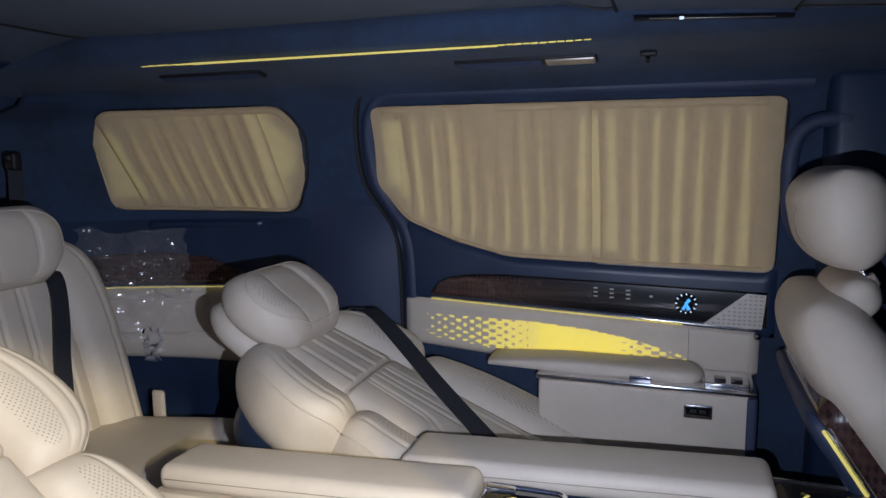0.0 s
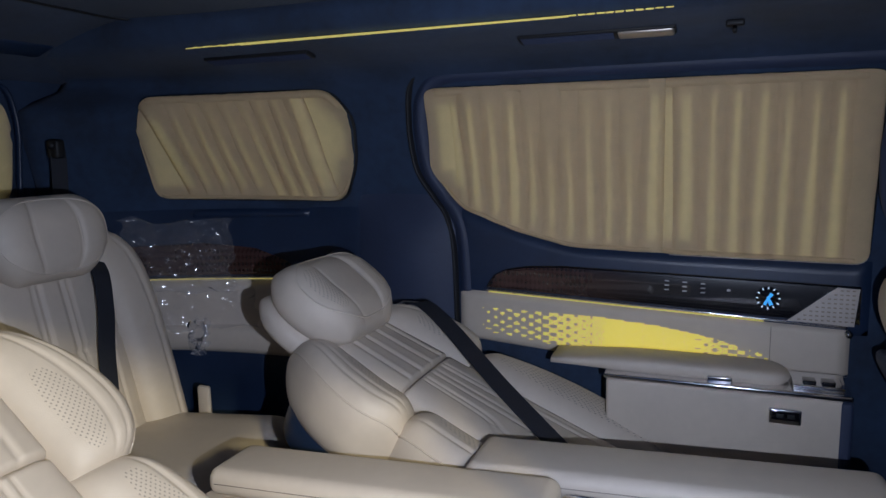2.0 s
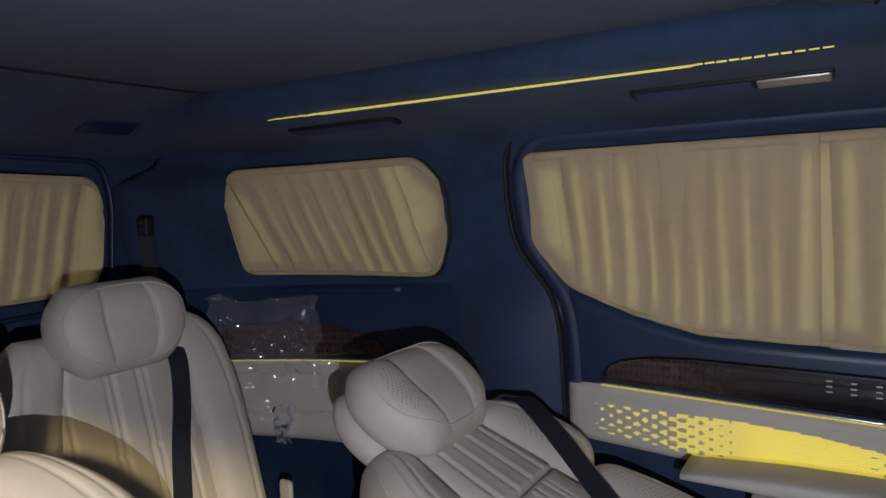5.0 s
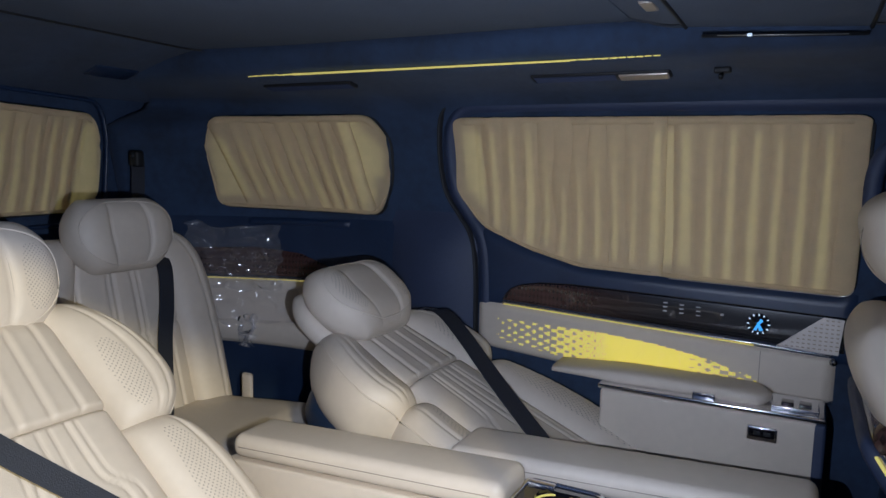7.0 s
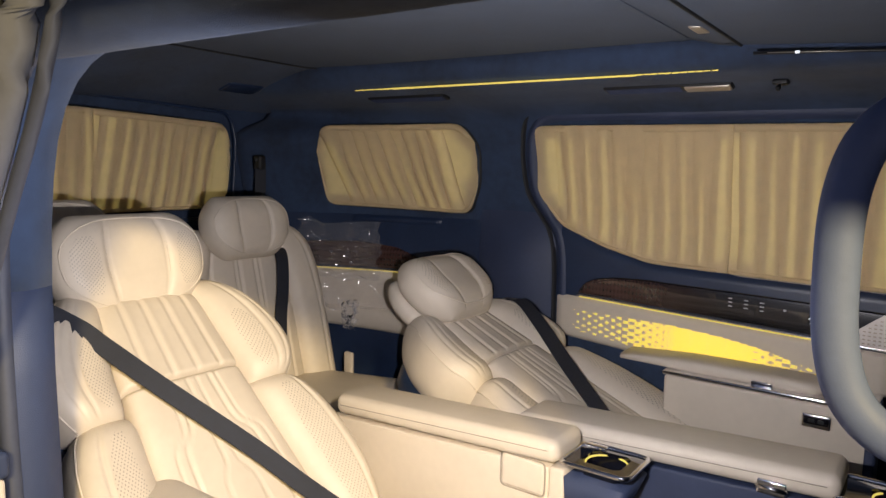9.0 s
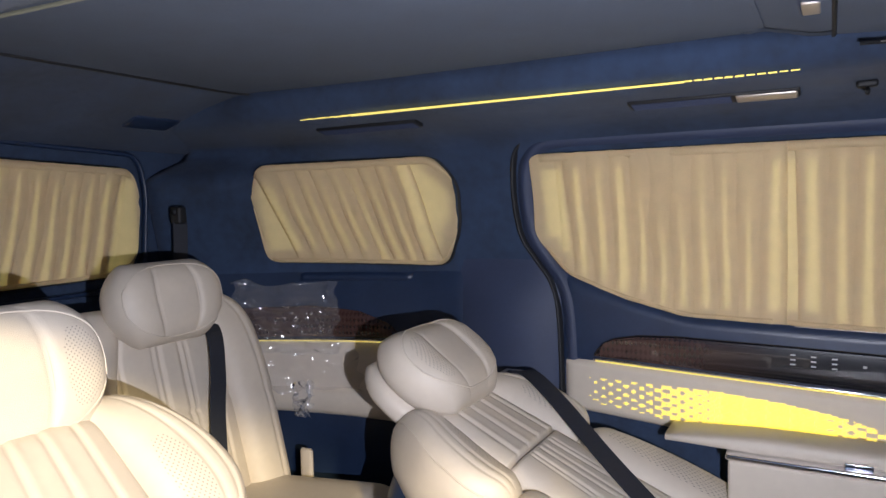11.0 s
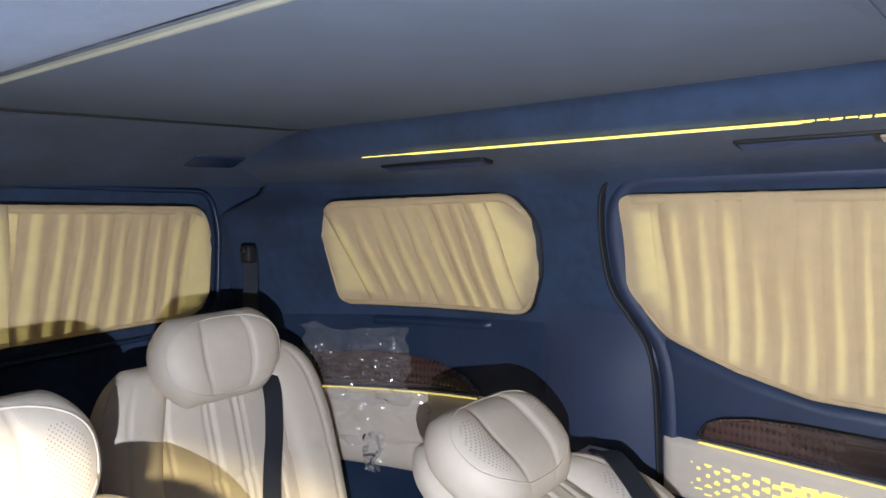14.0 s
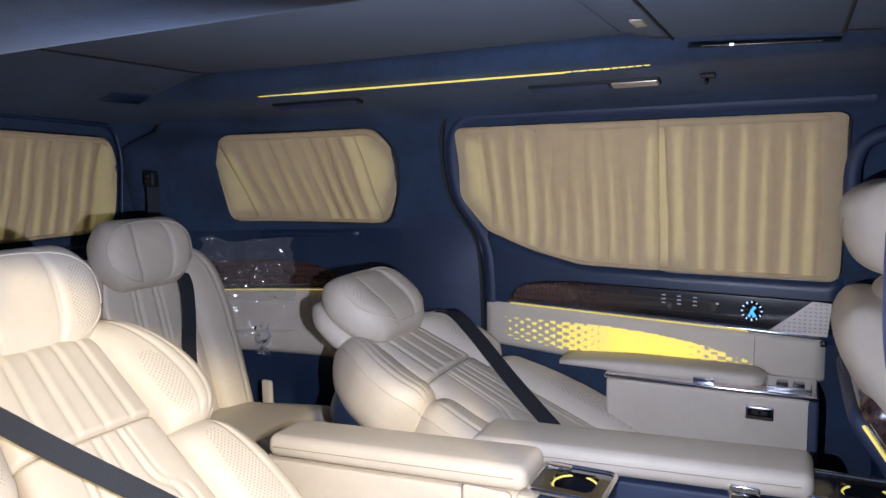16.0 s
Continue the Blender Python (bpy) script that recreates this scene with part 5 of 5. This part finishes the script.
def wrap(x0, x1, z0, z1, off, seed):
    n, m_ = 54, 48
    verts, faces = [], []
    for i in range(n + 1):
        for j in range(m_ + 1):
            a, b = i / n, j / m_
            x, z = x0 + (x1 - x0) * a, z0 + (z1 - z0) * b
            q = Vector((x * 14, z * 14, seed))
            o = off + 0.026 * abs(noise.noise(q)) + 0.018 * abs(noise.noise(Vector((x * 40 + z * 22, z * 9, seed)))) + 0.010 * abs(noise.noise(Vector((x * 14 - z * 52, z * 12, seed + 5))))
            jag = 0.030 * noise.noise(Vector((a * 5, seed, b * 5)))
            verts.append(on_wall(x + jag, z + 0.022 * noise.noise(Vector((a * 4, b * 4, seed + 3))) - 0.012 * a * b * (z1 - z0) / 0.4, o))
    k = m_ + 1
    for i in range(n):
        for j in range(m_):
            faces.append((i * k + j, (i + 1) * k + j, (i + 1) * k + j + 1, i * k + j + 1))
    return smooth_mesh("wrap", verts, faces, smooth=False)


film = thing("plastic_wrap", (-1.73, 1.6, 0.96), "crumpled clear plastic film over the rear side panel", "plastic film")
for name_, box_ in (("upper_sheet", (-1.880, -1.590, 1.085, 1.292, 0.060, 2)), ("lower_sheet", (-1.872, -1.535, 0.975, 1.118, 0.052, 7)), ("loose_tail", (-1.715, -1.665, 0.905, 1.000, 0.070, 12))):
    o = part(name_, wrap(*box_), FILM, film)
    o.matrix_parent_inverse = film.matrix_world.inverted()
    o.visible_shadow = False


# ---- roof lights, vents, lamps ----
def strip(yc, z, label, material, wide=1.0):
    s = thing("light_strip", (-1.0, yc, z), label, "light strip", "roof light strips")
    inv = s.matrix_world.inverted()
    bar = part("bar", box(-1.38, -0.60, yc - 0.005 * wide, yc + 0.005 * wide, z - 0.003, z + 0.001, 0.001, 1), material, s)
    bar.matrix_parent_inverse = inv
    rnd = random.Random(9)
    for side in (0, 1):
        for k in range(11):
            t = k / 11
            x = (-1.385 - 0.015 * k) if side == 0 else (-0.592 + 0.0175 * k)
            for r in (-0.0045 * wide, 0.0, 0.0045 * wide):
                if rnd.random() < (0.95 if r == 0.0 else 0.95 - 0.8 * t):
                    o = part("dash", box(x - 0.0075, x + 0.006, yc + r - 0.0008, yc + r + 0.0008, z - 0.0015, z + 0.0005, 0.0), material, s)
                    o.matrix_parent_inverse = inv
    return s


strip(1.419, 1.7255, "long amber light strip along the roof rail, broken into dashes", GLOWLINE, 1.6)
strip(0.458, 1.7245, "long amber light strip along the rail over the door", GLOWDIM, 0.35)


def vent(x0, x1, y, z, lens, label, slope):
    v = thing("air_vent", ((x0 + x1) / 2, y, z), label, "air vent", "roof air vents")
    m = pose((x0 + x1) / 2, y, z, slope, 0, 0)
    inv = v.matrix_world.inverted()
    h = (x1 - x0) / 2
    out = [part("frame", shade(box(-h, h, -0.020, 0.020, -0.005, 0.006, 0.004)), BLACK, v, "", m)]
    for k in range(4):
        out.append(part("slat", box(-h + 0.008, h * (0.25 if lens else 0.95), -0.015 + 0.0085 * k, -0.0115 + 0.0085 * k, -0.008, 0.0, 0.001, 1), NAVYL, v, "", m))
    if lens:
        out.append(part("reading_lamp", shade(box(h * 0.30, h - 0.004, -0.016, 0.016, -0.009, 0.0, 0.004)), SILVER, v, "satin reading lamp cover", m))
    for o in out:
        o.matrix_parent_inverse = inv
    return v


vent(-0.735, -0.415, 1.512, 1.701, True, "black slatted roof vent with satin reading lamp", -13)
vent(-1.545, -1.240, 1.500, 1.703, False, "black slatted roof vent over the quarter window", -13)
for yc, lab in ((0.585, "small chrome-lined handle in the rear roof lining"),):
    g = thing("roof_grip", (-2.0, yc, 1.70), lab, "handle")
    for o in (part("recess", shade(box(-2.02, -1.98, yc - 0.09, yc + 0.09, 1.704, 1.722, 0.006)), BLACK, g), part("bar", tube([(-1.985, yc - 0.08, 1.704), (-1.985, yc + 0.08, 1.704)], 0.004, 8), CHROME, g)):
        o.matrix_parent_inverse = g.matrix_world.inverted()
g = thing("roof_speaker", (-1.93, 1.33, 1.70), "dark oval cover in the rear roof corner", "cover")
o = part("cover", shade(box(-0.035, 0.035, -0.07, 0.07, -0.006, 0.010, 0.006)), NAVY, g, "", pose(-1.93, 1.28, 1.7365, 0, -18, 0))
o.matrix_parent_inverse = g.matrix_world.inverted()
rl = thing("reading_lamp", (-0.39, 1.12, 1.76), "small silver reading lamp on the roof crossbar", "lamp")
for o in (part("body", shade(box(-0.408, -0.372, 1.085, 1.170, 1.763, 1.776, 0.005)), NAVYL, rl), part("lens", shade(box(-0.402, -0.378, 1.095, 1.160, 1.758, 1.765, 0.003)), SILVER, rl, "satin silver lens")):
    o.matrix_parent_inverse = rl.matrix_world.inverted()


# ---- seat belts ----
def belt(label, pts, across, width=0.046):
    line = spline(pts, 8)
    b = part("seat_belt", ribbon(line, across, width), STRAP)
    for sg in (-1, 1):
        edge = []
        for k, p in enumerate(line):
            d = (line[min(k + 1, len(line) - 1)] - line[max(k - 1, 0)]).normalized()
            edge.append(p + (Vector(across) - d * d.dot(Vector(across))).normalized() * (sg * (width / 2 - 0.0012)))
        part("woven_edge", tube(edge, 0.0019, 6), STRAP, b)
    return tagged(b, label, "seat belt", "seat belts")


belt("black seat belt across the near captain's seat", [(-1.405, 0.270, 1.190), (-1.325, 0.325, 1.212), (-1.268, 0.378, 1.178), (-1.231, 0.415, 1.137), (-1.142, 0.477, 1.062), (-1.026, 0.593, 0.938), (-0.949, 0.653, 0.863), (-0.866, 0.737, 0.771)], (-0.2, 0.75, 0.6), 0.036)
belt("black seat belt across the reclined far seat", [(-1.045, 1.585, 1.085), (-0.99, 1.56, 1.098), (-0.90, 1.50, 1.062), (-0.75, 1.40, 0.975), (-0.60, 1.29, 0.905), (-0.50, 1.22, 0.86)], (0.7, 0.9, 0.0))
belt("black seat belt on the far rear seat", [(-1.80, 1.30, 1.24), (-1.715, 1.265, 1.19), (-1.685, 1.245, 1.10), (-1.66, 1.215, 1.0), (-1.62, 1.18, 0.86), (-1.60, 1.16, 0.80)], (0.0, 1, 0.0))
belt("black seat belt hanging from the rear pillar", [(-1.985, 1.405, 1.49), (-1.98, 1.40, 1.42), (-1.975, 1.39, 1.33), (-1.96, 1.37, 1.25)], (0.3, 1, 0.0), 0.040)


# ---- small fittings ----
def fitting(name, me, material, label, category):
    return tagged(part(name, me, material), label, category)


bg = thing("belt_guide", (-1.0, 1.57, 1.08), "brass-coloured belt guide on the reclined seat's shoulder", "belt guide")
for o in (part("plate", shade(box(-1.065, -0.985, 1.545, 1.60, 1.080, 1.094, 0.004)), SILVER, bg), part("slot", shade(box(-1.05, -1.0, 1.562, 1.58, 1.090, 1.0955, 0.002)), BLACK, bg)):
    o.matrix_parent_inverse = bg.matrix_world.inverted()
buckle = thing("belt_buckle", (-0.79, 0.80, 0.72), "pale belt buckle with a red button beside the near seat", "belt buckle")
bm_ = pose(-0.855, 0.772, 0.742, 0, 40, -35)
for o in (part("body", shade(box(-0.022, 0.030, -0.012, 0.012, -0.008, 0.008, 0.004)), ICON, buckle, "", bm_), part("button", shade(box(-0.027, -0.019, -0.009, 0.009, -0.006, 0.009, 0.002)), RED, buckle, "red release button", bm_)):
    o.matrix_parent_inverse = buckle.matrix_world.inverted()
fitting("fold_lever", shade(box(-1.625, -1.585, 1.462, 1.478, 0.745, 0.850, 0.008)), LEATHER, "small cream fold lever beside the rear seat", "lever")
bar = thing("roof_pull", (-0.2, 1.30, 1.735), "slim dark pull bar on the front roof panel's edge", "handle")
for o in (part("bar", tube([(-0.327, 1.292, 1.736), (-0.060, 1.318, 1.728)], 0.0032, 8), BLACK, bar), part("edge", tube([(-0.30, 1.289, 1.735), (-0.09, 1.311, 1.728)], 0.0009, 6), SILVER, bar), part("indicator", shade(box(-0.249, -0.241, 1.286, 1.291, 1.730, 1.735, 0.001)), WHITEGLOW, bar, "small warm indicator light")):
    o.matrix_parent_inverse = bar.matrix_world.inverted()
bottom = [(x, z - 0.004) for x, z in DOOR_WINDOW if z < 1.24 and x > -0.5]
dpart("window_moulding", tube(sorted((on_wall(x, z, 0.012) for x, z in bottom), key=lambda p: p.x), 0.0013, 6), SILVER, "thin bright moulding under the window")
hook = thing("coat_hook", (-0.31, 1.49, 1.70), "small dark coat hook on the far roof rail", "hook")
for o in (part("base", shade(box(-0.325, -0.292, 1.480, 1.505, 1.694, 1.706, 0.004)), BLACK, hook), part("hook_arm", tube([(-0.309, 1.488, 1.696), (-0.309, 1.480, 1.684), (-0.309, 1.470, 1.681), (-0.309, 1.462, 1.686)], 0.004, 8), BLACK, hook)):
    o.matrix_parent_inverse = hook.matrix_world.inverted()
anchor = thing("belt_anchor", (-1.985, 1.40, 1.49), "black belt anchor on the rear pillar", "belt anchor")
for o in (part("loop", shade(box(-2.005, -1.965, 1.385, 1.415, 1.465, 1.515, 0.008)), BLACK, anchor), part("bolt", tube([(-1.985, 1.380, 1.50), (-1.985, 1.40, 1.50)], 0.010, 10), BLACK, anchor)):
    o.matrix_parent_inverse = anchor.matrix_world.inverted()
sill2 = fitting("window_shelf", grid_plate(-1.74, -1.40, lambda x: 1.285, lambda x: 1.312, 0.0, 30, 4, thick=0.012), NAVY, "dark recessed pocket lip under the quarter window", "trim pocket")

dpart("panel_seam", tube([on_wall(-0.205, 0.975 + 0.01 * i, 0.0222) for i in range(10)], 0.0009, 5), SEAM)
dpart("bright_dot", tube([on_wall(-0.052, 1.060, 0.020), on_wall(-0.052, 1.060, 0.030)], 0.008, 10), CHROME, "small bright clip")


# ---- the roof draws in and down towards the front ----
def draw_in(ob):
    for v in ob.data.vertices:
        t = min(1.0, max(0.0, (v.co.x + 1.55) / 1.13))
        d = v.co.y - 0.95
        w = min(1.0, max(0.0, (0.56 - abs(d)) / 0.08)) * min(1.0, max(0.0, (v.co.z - 1.66) / 0.03))
        flat = min(1.0, max(0.0, (0.47 - abs(d)) / 0.04)) * min(1.0, max(0.0, (v.co.z - 1.66) / 0.03))
        v.co.y -= 0.13 * d * t * w * (1.0 - 0.6 * flat * (abs(d) < 0.38))
        v.co.z -= (0.009 * w + 0.013 * flat) * t


for ob in list(scene.objects):
    if ob.type == "MESH" and (ob.name in ("wall_north", "ceiling", "ceiling_panel_1", "trim_1", "trim_3") or (ob.parent and ob.parent.name.startswith("light_strip"))):
        draw_in(ob)
